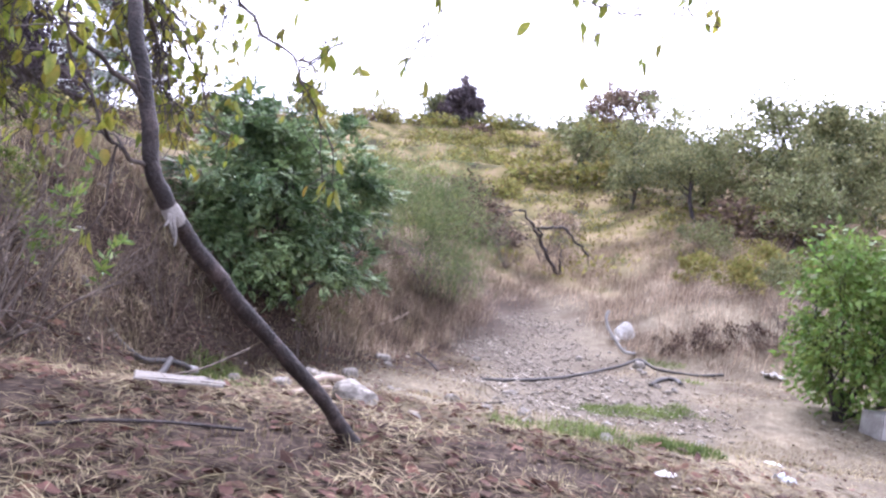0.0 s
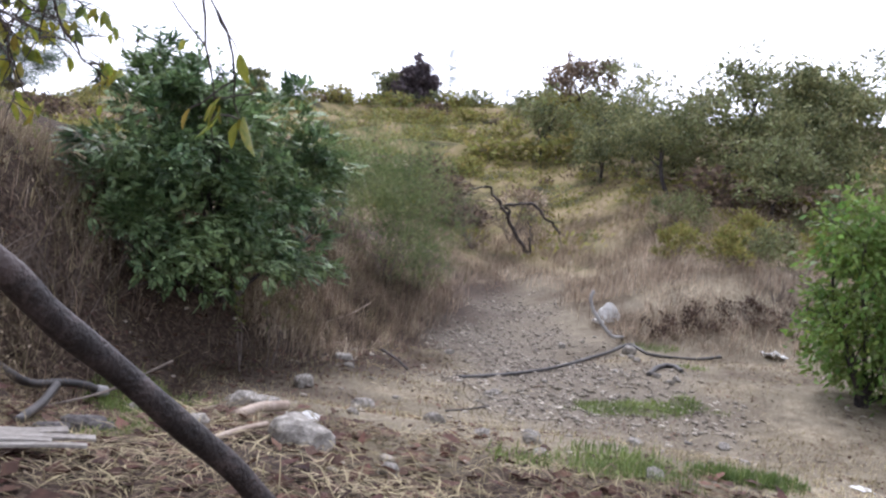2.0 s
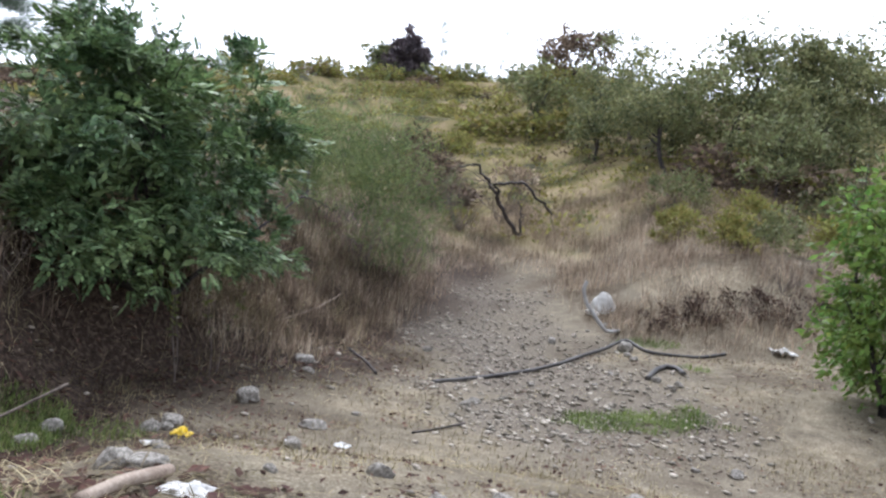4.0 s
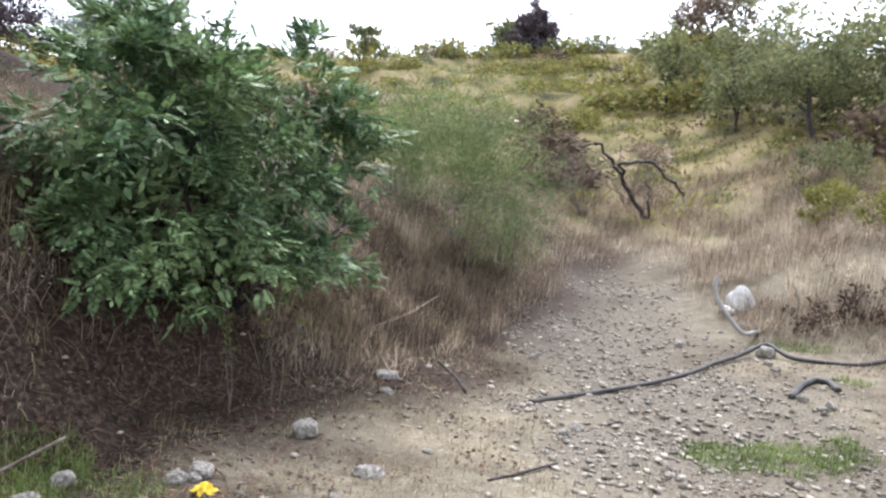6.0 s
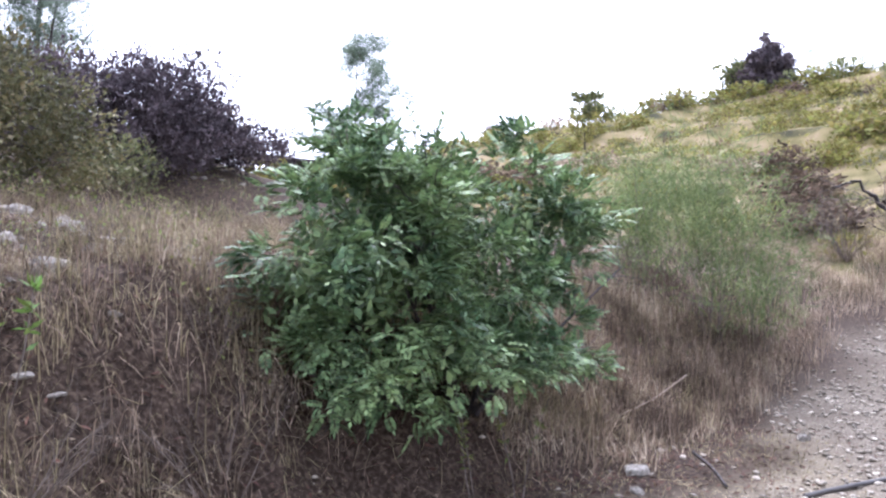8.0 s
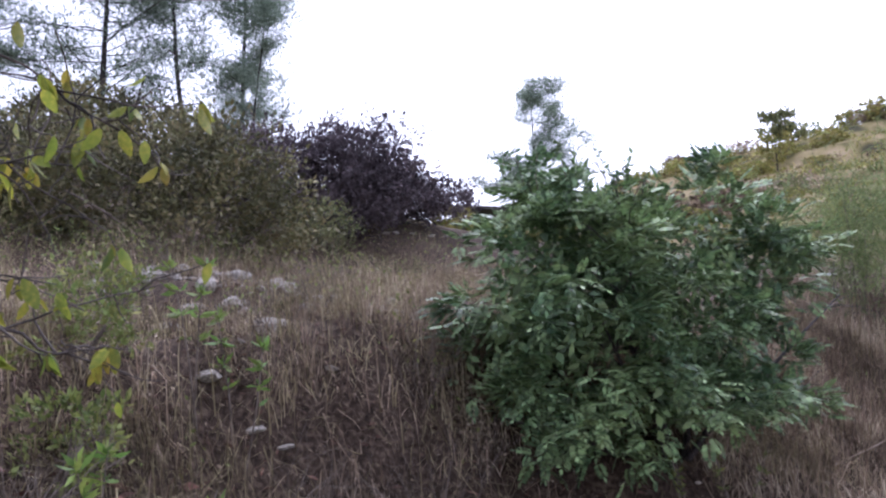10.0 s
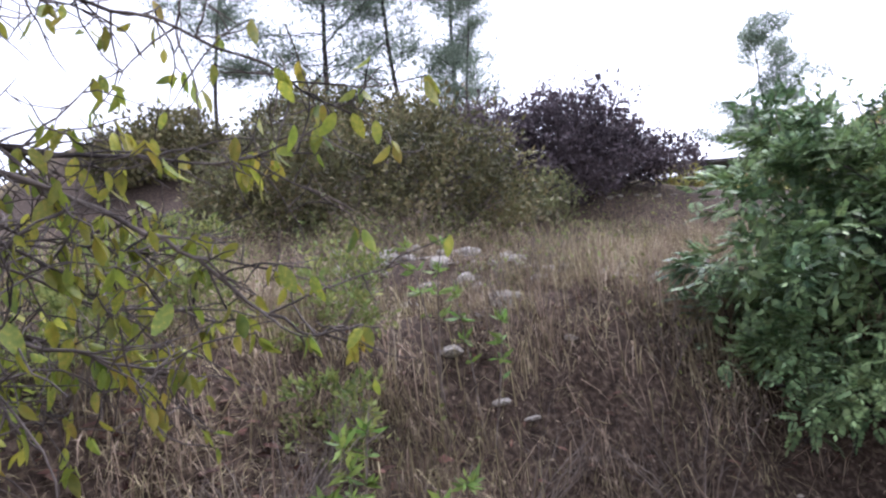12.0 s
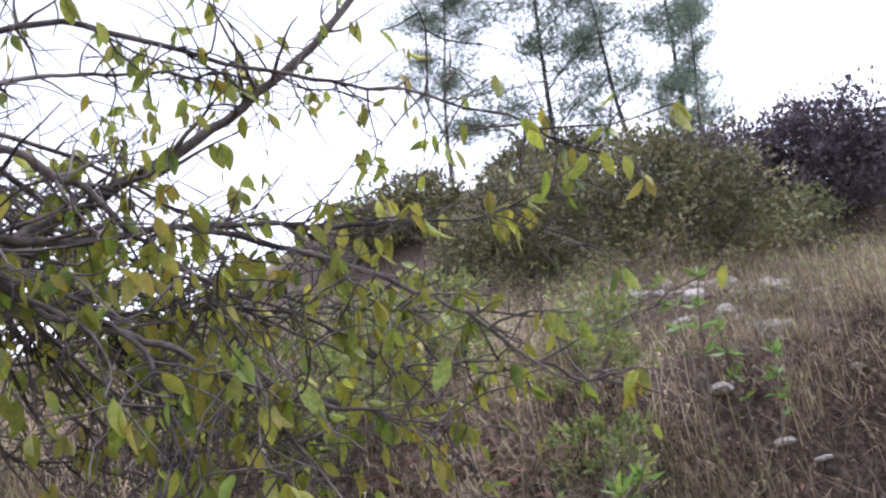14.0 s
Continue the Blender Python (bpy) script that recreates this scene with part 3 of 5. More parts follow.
# ---------------------------------------------------------------- the leaning tree under which the walk begins
def leaning_tree():
    rng = np.random.default_rng(11)
    ob = thing("walnut_tree", "thin leaning walnut tree with dark bark and yellowing leaves", "tree")

    def line(points, r0, r1, wob=0.012):
        p = np.array(points, float)
        t = np.linspace(0, len(p) - 1, (len(p) - 1) * 7 + 1)
        q = np.column_stack([np.interp(t, range(len(p)), p[:, k]) for k in range(3)])
        for _ in range(4):
            q[1:-1] = (q[:-2] + 2 * q[1:-1] + q[2:]) / 4
        q[1:-1] += rng.normal(0, wob, (len(q) - 2, 3))
        q[1:-1] = (q[:-2] + 2 * q[1:-1] + q[2:]) / 4
        return q, np.linspace(r0, r1, len(q)) * rng.uniform(0.94, 1.06, len(q))

    base = (-0.27, 4.29)
    trunk = line([(base[0] + 0.03, base[1] + 0.02, ground_z(base[0], base[1]) - 0.08), (-0.50, 4.07, 0.45), (-0.85, 3.70, 0.80), (-1.03, 3.40, 1.05), (-1.11, 3.27, 1.17), (-1.19, 3.18, 1.32),
                  (-1.25, 3.18, 1.55), (-1.37, 3.22, 1.85), (-1.46, 3.29, 2.09), (-1.78, 3.78, 2.55), (-1.9, 3.7, 2.9), (-2.0, 3.6, 3.4)], 0.040, 0.025, 0.006)
    trunk[1][:4] *= [1.6, 1.35, 1.15, 1.05]
    put("trunk", mesh_of("trunk", *tubes([trunk], 12), BARK, True), ob)
    fork = (-1.80, 3.77, 2.55)
    high = (-1.9, 3.7, 2.9)
    limbs = {
        "shaded_a": line([fork, (-2.62, 3.90, 2.53), (-2.75, 4.22, 2.19), (-2.75, 4.31, 1.94), (-2.75, 4.32, 1.60), (-2.74, 4.34, 1.30)], 0.014, 0.006),
        "shaded_b": line([(-2.75, 4.15, 2.46), (-2.74, 4.55, 2.23), (-2.73, 4.62, 2.02), (-2.71, 4.71, 1.79), (-2.70, 4.81, 1.49)], 0.011, 0.004),
        "shaded_c": line([high, (-2.75, 4.15, 2.64), (-2.75, 4.35, 2.45), (-2.70, 4.75, 2.29), (-2.62, 5.13, 2.16), (-2.53, 5.37, 2.10)], 0.012, 0.003),
        "shaded_d": line([(-2.75, 4.22, 2.19), (-2.73, 4.61, 1.95), (-2.68, 4.91, 1.85), (-2.59, 5.23, 1.68), (-2.55, 5.36, 1.62)], 0.009, 0.003),
        "shaded_e": line([high, (-2.75, 4.10, 3.28), (-2.75, 4.40, 3.26), (-2.71, 4.68, 3.24), (-2.69, 4.86, 3.18)], 0.011, 0.004),
        "shaded_f": line([(-2.62, 3.90, 2.53), (-2.75, 4.35, 2.24), (-2.73, 4.58, 2.27), (-2.67, 4.94, 2.19), (-2.56, 5.28, 2.27)], 0.010, 0.003),
        "shaded_h": line([(-2.62, 3.90, 2.53), (-2.75, 4.20, 2.08), (-2.75, 4.37, 1.99), (-2.73, 4.65, 1.71), (-2.67, 4.94, 1.57)], 0.010, 0.003),
        "spreading": line([fork, (-1.84, 3.85, 2.37), (-1.97, 4.16, 2.55), (-2.01, 4.43, 2.68), (-1.99, 4.82, 2.92), (-1.97, 5.06, 3.16), (-1.94, 5.26, 3.40)], 0.026, 0.010),
        "upper": line([high, (-1.87, 4.09, 3.09), (-1.94, 4.54, 2.97), (-1.89, 4.97, 2.82), (-1.82, 5.39, 2.68), (-1.74, 5.73, 2.47)], 0.012, 0.003),
        "level": line([fork, (-1.80, 3.89, 2.43), (-1.87, 4.12, 2.41), (-1.91, 4.41, 2.44), (-1.90, 4.78, 2.37), (-1.89, 5.14, 2.35), (-1.81, 5.62, 2.35)], 0.018, 0.003),
        "hanging": line([(-1.91, 4.41, 2.44), (-1.87, 4.69, 2.30), (-1.78, 4.99, 2.15), (-1.71, 5.16, 1.99), (-1.67, 5.31, 1.84), (-1.63, 5.44, 1.76), (-1.60, 5.58, 1.77)], 0.010, 0.003),
        "low": line([fork, (-1.69, 3.85, 2.40), (-1.71, 4.00, 2.24), (-1.72, 4.23, 2.11), (-1.75, 4.52, 1.93), (-1.75, 4.77, 1.80), (-1.72, 5.01, 1.73)], 0.017, 0.003),
        "lowest": line([(-1.71, 4.00, 2.24), (-1.72, 4.23, 2.11), (-1.67, 4.27, 1.90), (-1.62, 4.29, 1.68)], 0.010, 0.004),
        "drooping": line([(-1.76, 4.42, 2.21), (-1.75, 4.48, 2.06), (-1.69, 4.52, 1.88), (-1.68, 4.62, 1.64)], 0.009, 0.004),
        "side": line([(-1.80, 3.92, 2.72), (-1.82, 4.10, 2.59), (-1.82, 4.20, 2.48), (-1.86, 4.34, 2.32), (-1.89, 4.55, 2.17), (-1.88, 4.85, 2.02)], 0.014, 0.003),
        "middle": line([(-1.90, 3.86, 2.32), (-1.97, 4.18, 2.22), (-2.00, 4.52, 2.18), (-1.98, 4.86, 1.96), (-1.90, 5.23, 1.84)], 0.009, 0.003),
        "topmost": line([high, (-1.6, 3.3, 3.1), (-1.25, 3.2, 3.0), (-1.19, 3.56, 2.29), (-1.01, 3.56, 2.05), (-0.83, 3.61, 1.97), (-0.74, 3.63, 1.96)], 0.016, 0.004),
        "dangling": line([(-0.83, 3.61, 1.97), (-0.77, 3.62, 1.85), (-0.68, 3.64, 1.72), (-0.56, 3.71, 1.56)], 0.006, 0.002),
        "thin": line([(-1.25, 3.2, 3.0), (-0.8, 3.4, 2.9), (-0.32, 3.69, 2.51), (-0.27, 3.69, 2.20), (-0.22, 3.69, 2.08)], 0.006, 0.002),
        "far": line([(-0.8, 3.4, 2.9), (-0.1, 3.6, 2.75), (0.33, 3.79, 2.67), (0.47, 3.77, 2.47), (0.77, 3.72, 2.49), (0.98, 3.67, 2.55)], 0.006, 0.002),
        "left": line([(-1.25, 3.18, 1.55), (-1.34, 3.01, 1.67), (-1.45, 2.85, 1.73), (-1.47, 2.73, 1.89)], 0.012, 0.006),
        "low_left": line([(-1.19, 3.18, 1.32), (-1.27, 3.05, 1.37), (-1.31, 2.92, 1.44), (-1.43, 2.75, 1.75)], 0.010, 0.005),
    }
    leaves, where = [], []
    dense = {"shaded_a": 26, "shaded_b": 28, "shaded_c": 34, "shaded_d": 34, "shaded_e": 30, "shaded_f": 34, "shaded_h": 34, "spreading": 28, "upper": 36, "level": 40, "hanging": 18, "low": 40, "lowest": 22, "drooping": 18, "side": 30, "middle": 32, "topmost": 10, "dangling": 5, "thin": 9, "far": 20, "left": 6, "low_left": 6}
    for k in range(17):
        # further boughs that fill the crown towards the trunk
        a = np.array([-2.4, 3.6, 2.2]) + rng.normal(0, 1, 3) * [0.15, 0.2, 0.45]
        e = np.array([-3.1, 4.4, 2.2]) + rng.normal(0, 1, 3) * [0.25, 0.3, 0.6]
        limbs["inner%d" % k] = line([fork if k % 2 else high, (a + e) / 2 + rng.normal(0, 0.12, 3), e], 0.010, 0.002, 0.02)
        dense["inner%d" % k] = 20
    for key, lb in limbs.items():
        pts, rad = lb
        branch = [lb]
        for k in range(dense[key]):
            i = rng.integers(int(len(pts) * (0.45 if key == "topmost" else 0.12)), len(pts) - 1)
            d = pts[i + 1] - pts[i]
            side = rng.normal(0, 1, 3) * [1, 1, 0.75]
            tw = limb(rng, pts[i], d / np.linalg.norm(d) * 0.7 + side * 0.7, rng.uniform(0.12, 0.48), max(0.0042, rad[i] * 0.5), 0.002, 6, 0.2)
            branch.append(tw)
            bare = 0.6 if key.startswith("inner") else 0.22
            if rng.uniform() > bare:
                tuft = tw[0][rng.integers(3, 7)]
                for j in range(rng.integers(2, 5)):
                    where.append(tuft + rng.normal(0, 0.012, 3))
            for _ in range(2):
                t2 = limb(rng, tw[0][rng.integers(2, 6)], rng.normal(0, 1, 3), rng.uniform(0.08, 0.26), 0.003, 0.0015, 4, 0.2)
                branch.append(t2)
                if rng.uniform() < 0.3:
                    where.append(t2[0][-1])
        where.append(pts[-1])
        put("branch", mesh_of("branch", *tubes(branch, 6), DARKTWIG, True), ob)
    # leaves hang from the twigs; a few shapes shared by all
    shapes = []
    for k in range(4):
        v, f, m = [], [], 7
        bend, fold = (0.25, 0.10, 0.35, 0.18)[k], (0.10, 0.22, 0.30, 0.15)[k]
        for a in range(m + 1):
            s = a / m
            w = 0.235 * math.sin(math.pi * min(1, s * 0.93 + 0.03)) ** 0.8 * (1.15 - 0.35 * s)
            zc = -bend * s * s
            v += [(-w, s, zc + fold * w * 1.6), (0, s, zc), (w, s, zc + fold * w * 1.6)]
        for a in range(m):
            b = 3 * a
            f += [(b, b + 1, b + 4, b + 3), (b + 1, b + 2, b + 5, b + 4)]
        shapes.append(mesh_of("leaf", v, np.array(f), WALNUT, True))
    where = np.array(where)
    order = rng.permutation(len(where))
    for n, k in enumerate(order[:300]):
        lf = new("leaf", shapes[n % 4])
        lf.parent = ob
        down = Vector((rng.normal(0, 0.45), rng.normal(0, 0.45), -1)).normalized()
        lf.matrix_local = Matrix.Translation(where[k]) @ down.to_track_quat("Y", "Z").to_matrix().to_4x4() @ pose(0, 0, 0, 0, rng.uniform(0, 360), 0) @ Matrix.Scale(rng.uniform(0.05, 0.115), 4)
    rest = where[order[300:]]
    if len(rest):
        along = rng.normal(0, 0.4, (len(rest), 3)) - [0, 0, 1]
        along /= np.linalg.norm(along, axis=1)[:, None]
        wide = np.cross(along, rng.normal(0, 1, (len(rest), 3)))
        wide /= np.linalg.norm(wide, axis=1)[:, None]
        sh = np.array([v.co[:] for v in shapes[1].vertices])
        fq = np.array([p.vertices[:] for p in shapes[1].polygons])
        put("further_leaves", mesh_of("further_leaves", *scatter(sh, fq, rest, rng.uniform(0.045, 0.09, len(rest)), (along, wide, np.cross(wide, along))), WALNUT, True), ob, kind="stuff")
    return ob, trunk


tree, leaning_trunk = leaning_tree()

# ---------------------------------------------------------------- the big dark bush on the bank
def big_bush():
    rng = np.random.default_rng(21)
    ob = thing("bush", "large dense dark green bush with feather-like leaves on the bank", "bush", at=(-2.2, 11.3, ground_z(-2.2, 11.3)))
    o = np.array(ob.location)
    blobs = [((-2.75, 10.35, 1.55), (0.85, 0.85, 1.0)), ((-2.0, 11.9, 1.75), (0.9, 1.1, 1.05)), ((-2.85, 11.0, 2.35), (0.75, 0.8, 0.55)), ((-2.3, 11.4, 1.7), (0.7, 0.8, 0.9)),
             ((-1.95, 10.9, 0.95), (0.7, 0.75, 0.62)), ((-1.55, 12.7, 1.9), (0.5, 0.6, 0.55)), ((-3.1, 10.7, 1.3), (0.5, 0.6, 0.6)), ((-2.75, 11.2, 2.55), (0.4, 0.45, 0.3)),
             ((-3.15, 10.2, 1.0), (0.6, 0.6, 0.55)), ((-2.5, 10.2, 0.75), (0.75, 0.6, 0.5)), ((-1.5, 11.8, 0.8), (0.55, 0.8, 0.6)), ((-3.2, 10.8, 1.55), (0.5, 0.5, 0.5))]
    blobs = [(np.array(c) - o, np.array(r)) for c, r in blobs]
    limbs = []
    for k in range(10):
        c, r = blobs[k % len(blobs)]
        t = limb(rng, rng.normal(0, 0.15, 3) * [1, 1, 0], c + rng.normal(0, 0.3, 3) * r, np.linalg.norm(c) * 1.1, 0.035, 0.008, 8, 0.08)
        limbs += grow(rng, t, 2, [4, 3], 0.45, 0.7)[0]
    put("stem", mesh_of("stem", *tubes(limbs, 5), BARK, True), ob)
    cushions = [(c, r * 1.0) for c, r in blobs]
    for c, r in blobs:
        for _ in range(3):
            way = rng.normal(0, 1, 3) + [0.3, -0.5, 0.5]
            way /= np.linalg.norm(way)
            cushions.append((c + r * way * 0.85, r * rng.uniform(0.36, 0.5)))
    p, d = clumps(rng, 11000, cushions, 230, 0.10, 0.93)
    upper_side = (d[:, 2] > -0.3) | (rng.uniform(0, 1, len(d)) < 0.25)
    p, d = p[upper_side], d[upper_side]
    clear = p[:, 2] + o[2] > height(p[:, 0] + o[0], p[:, 1] + o[1]) + 0.3
    p, d = p[clear], d[clear]
    put("crown", mesh_of("crown", *pinnate(rng, p, d * 0.9 + [0, 0, -0.02], 0.15), BUSH), ob)
    q, d = blob_points(rng, 5200, [(c, r * 0.62) for c, r in blobs], 0.3)
    put("inner_leaves", mesh_of("inner_leaves", *leaf_cloud(rng, q, 0.11, 0.2), BUSH), ob)
    sp = []
    for k in range(18):
        a = rng.uniform(0, 2 * np.pi)
        c, r = blobs[2 if k % 2 else 7]
        start = c + r * [0.7 * np.cos(a), 0.7 * np.sin(a), 0.6]
        sp.append(limb(rng, start, (0.5 * np.cos(a), 0.5 * np.sin(a), 1), rng.uniform(0.15, 0.42), 0.005, 0.002, 6, 0.1))
    put("shoot_growth", mesh_of("shoot_growth", *tubes(sp, 4), TWIG, True), ob, kind="stuff")
    pp = np.concatenate([np.repeat(s[0][2:], 4, 0) for s in sp])
    put("shoot_leaves", mesh_of("shoot_leaves", *leaf_cloud(rng, pp, 0.065, 0.3), BUSH), ob)


big_bush()

# ---------------------------------------------------------------- shrubs and trees of the clearing and the hillside
leafy_shrub("leafy_bush", "bright green leafy bush beside the dirt slope", (5.95, 11.6), [((0, 0, 1.3), (0.72, 0.72, 1.0)), ((-0.25, -0.1, 1.8), (0.6, 0.6, 0.75)), ((0.2, 0.1, 0.6), (0.7, 0.6, 0.55)), ((0.8, 0.3, 1.5), (0.8, 0.7, 1.0)), ((-0.3, 0, 2.3), (0.45, 0.45, 0.4)), ((1.3, 0.4, 1.2), (0.8, 0.7, 1.0))], 12500, 0.105, FRESH, BARK, 9, 31, -0.5)


def broom(at, tall, wide, seed, label, n=5200):
    """A wispy broom: thin upright switches that thin out into the air all round."""
    rng = np.random.default_rng(seed)
    ob = thing("broom_shrub", label, "shrub", at=(at[0], at[1], ground_z(at[0], at[1]) - 0.03))
    limbs = []
    for k in range(9):
        a = rng.uniform(0, 2 * np.pi)
        s = rng.uniform(0.05, 0.4) * wide / (0.4 * tall)
        t = limb(rng, (0.1 * np.cos(a), 0.1 * np.sin(a), 0), (s * np.cos(a), s * np.sin(a), 1), tall * rng.uniform(0.6, 0.95), 0.009, 0.002, 8, 0.09)
        limbs += grow(rng, t, 2, [6, 4], 0.4, 0.45, 0.1, 0.0, 0.25, 0.4)[0]
    put("stem", mesh_of("stem", *tubes(limbs, 3), TWIG, True), ob)
    count = n // 22
    c = rng.normal(0, 1, (count, 3)) * [0.5 * wide, 0.5 * wide, 0.19 * tall] + [0, 0, 0.56 * tall]
    c[:, :2] *= smooth(-0.15, 0.5, c[:, 2:] / tall)
    pick = rng.integers(0, count, n)
    p = c[pick] + rng.normal(0, 0.15, (n, 3)) * [1, 1, 1.3]
    p[:, 2] = np.abs(p[:, 2])
    d = p * [0.5, 0.5, 0] + rng.normal(0, 0.6, (n, 3)) + [0, 0, 0.8]
    shape = np.array([[-0.024, 0, 0], [0.024, 0, 0], [0.02, 0.6, 0.03], [0, 1, 0.12]])
    put("crown", mesh_of("crown", *scatter(shape, [[0, 1, 2, 3]], p, 0.19 * rng.uniform(0.4, 1.4, n), bases(rng, n, 0, d * 1.3)), BROOM), ob)


broom((-0.3, 16.8), 3.1, 1.0, 41, "tall wispy green broom shrub rising from dry grass", 6200)
broom((-1.5, 17.2), 2.5, 0.9, 44, "wispy grey-green broom shrub behind the dark bush", 2600)
broom((0.35, 17.6), 1.7, 0.6, 42, "low wispy green broom shrub among dry grass", 1500)
broom((-1.6, 19.5), 2.4, 1.1, 43, "wispy grey-green broom shrub on the hillside", 3200)


def dead_tree():
    rng = np.random.default_rng(51)
    x, y = 3.4, 24.0
    z = ground_z(x, y)
    ob = thing("dead_tree", "dead leafless tree with dark crooked boughs in dry grass", "tree", at=(x, y, z - 0.05))
    o = np.array([x, y, z - 0.05])
    a = np.array([(0, 0, 0), np.array((2.87, 23.91, 2.14)) - o, np.array((2.42, 23.96, 2.77)) - o, np.array((1.99, 23.90, 3.17)) - o, np.array((1.57, 23.93, 3.04)) - o])
    b = np.array([np.array((2.78, 23.92, 2.28)) - o, np.array((2.55, 23.85, 2.75)) - o, np.array((3.16, 23.57, 2.82)) - o, np.array((3.84, 23.37, 2.41)) - o, np.array((4.06, 23.33, 2.13)) - o])
    c = np.array([(0.1, 0, 0), np.array((3.33, 23.85, 1.92)) - o, np.array((3.34, 23.95, 2.50)) - o])
    limbs = []
    for pts, r0, r1 in ((a, 0.065, 0.018), (b, 0.042, 0.028), (c, 0.04, 0.014)):
        # crooked between the bends
        t = np.linspace(0, len(pts) - 1, (len(pts) - 1) * 5 + 1)
        q = np.column_stack([np.interp(t, range(len(pts)), pts[:, m]) for m in range(3)])
        q[1:-1] += rng.normal(0, 0.035, (len(q) - 2, 3))
        limbs.append((q, np.linspace(r0, r1, len(q)) * rng.uniform(0.85, 1.15, len(q))))
    put("trunk", mesh_of("trunk", *tubes(limbs, 7), BARK, True), ob)
    tw = []
    for l in limbs:
        tw += grow(rng, l, 3, [9, 5, 3], 0.4, 0.9, 0.18, 0.0, 0.15, 0.35)[0][1:]
    put("twig_mass", mesh_of("twig_mass", *tubes(tw, 4), TWIG, True), ob, kind="stuff")


dead_tree()
bare_shrub("bare_shrub", "grey leafless thicket of fine twigs behind the dead tree", (1.9, 24.8), 1.7, 0.7, 52, TWIG, 16, (6, 5), "shrub", 0.6)
bare_shrub("bare_shrub", "grey leafless thicket of fine twigs beside the dead tree", (3.0, 25.2), 1.5, 0.8, 56, TWIG, 14, (6, 5), "shrub", 0.6)

# leaf colour darkened for the shade and dark soil of the undercut bank
SHADELEAF = material("undercut_shade_leaf", (0.04, 0.027, 0.022), (0.15, 0.10, 0.075), 0.9, 2, 20, 0.0, 0.4, 0.2, 0.2)
GROVE = "trees on the right slope"
round_tree("tree", "broad dark green tree on the slope", (10.6, 29.0), 4.5, 2.5, 9000, 0.17, OLIVE, BARK, 61, (0.02, 0), 0.12, GROVE)
round_tree("tree", "broad dark green tree on the slope", (12.6, 28.6), 4.2, 2.0, 7000, 0.17, OLIVE, BARK, 62, (0.05, 0), 0.12, GROVE)
round_tree("tree", "slender tree with sparse grey-green leaves and leaning trunk", (8.15, 27.6), 3.3, 1.4, 3600, 0.12, OLIVE, BARK, 63, (-0.38, 0.05), 0.35, GROVE)
round_tree("tree", "slender tree with thinning grey-green crown", (8.4, 33.2), 4.0, 1.5, 3200, 0.13, OLIVE, TWIG, 64, (0, 0), 0.25, GROVE)
round_tree("tree", "dark green tree at the edge of the slope", (15.2, 29.7), 4.2, 1.9, 6000, 0.18, OLIVE, BARK, 65, (0, 0), 0.25, GROVE)
round_tree("tree", "dark green tree at the edge of the slope", (17.3, 28.5), 4.5, 2.2, 6000, 0.18, OLIVE, BARK, 66, (0, 0), 0.25, GROVE)
round_tree("tree", "small tree turning rusty brown", (7.6, 42.0), 3.2, 1.5, 3600, 0.19, RUSTY, BARK, 67, (0, 0), 0.25, GROVE)
round_tree("tree", "young tree with sparse green leaves", (5.3, 37.5), 3.4, 0.9, 1500, 0.2, OLIVE, BARK, 68, (0, 0), 0.2, GROVE)
round_tree("tree", "young tree with olive leaves above dry grass", (6.7, 31.0), 2.6, 1.3, 3200, 0.14, OLIVE, BARK, 69, (0, 0), 0.2, GROVE)
round_tree("tree", "olive green tree with low limbs", (10.2, 24.4), 2.5, 1.5, 4200, 0.13, OLIVE, BARK, 70, (0.1, 0), 0.2, GROVE)
round_tree("tree", "bushy olive green tree filling the slope", (9.2, 30.5), 3.2, 1.7, 4200, 0.15, OLIVE, BARK, 72, (0, 0), 0.08, GROVE)
round_tree("tree", "bushy olive green tree filling the slope", (12.0, 26.0), 3.0, 1.7, 4200, 0.15, OLIVE, BARK, 73, (0, 0), 0.08, GROVE)
round_tree("tree", "bushy olive green tree filling the slope", (7.2, 34.5), 3.0, 1.4, 3200, 0.15, OLIVE, BARK, 74, (0, 0), 0.08, GROVE)
round_tree("tree", "small tree on the hillside with round crown", (-9.3, 46.5), 2.3, 0.9, 900, 0.16, MAQUIS, BARK, 71, (0, 0), 0.3, "hillside trees")
for k, (x, y, s, m) in enumerate(((6.6, 18.3, 0.62, MAQUIS), (7.6, 18.8, 0.7, OLIVE), (6.4, 20.8, 0.6, MAQUIS), (8.2, 21.5, 0.8, MAQUIS), (9.4, 20.0, 0.7, MAQUIS), (11.0, 22.6, 1.0, OLIVE), (7.3, 23.6, 0.8, OLIVE), (13.2, 24.0, 1.2, OLIVE), (9.1, 25.8, 0.9, MAQUIS))):
    leafy_shrub("low_shrub", "low rounded " + ("dusty yellow-green" if m is MAQUIS else "grey-green") + " shrub in dry grass", (x, y), [((0, 0, 0.5 * s), (1.0 * s, 0.9 * s, 0.6 * s)), ((0.5 * s, 0.2, 0.75 * s), (0.6 * s, 0.6 * s, 0.5 * s))], 1500, 0.10, m, TWIG, 4, 80 + k, 0.4, "low shrubs of the right slope")
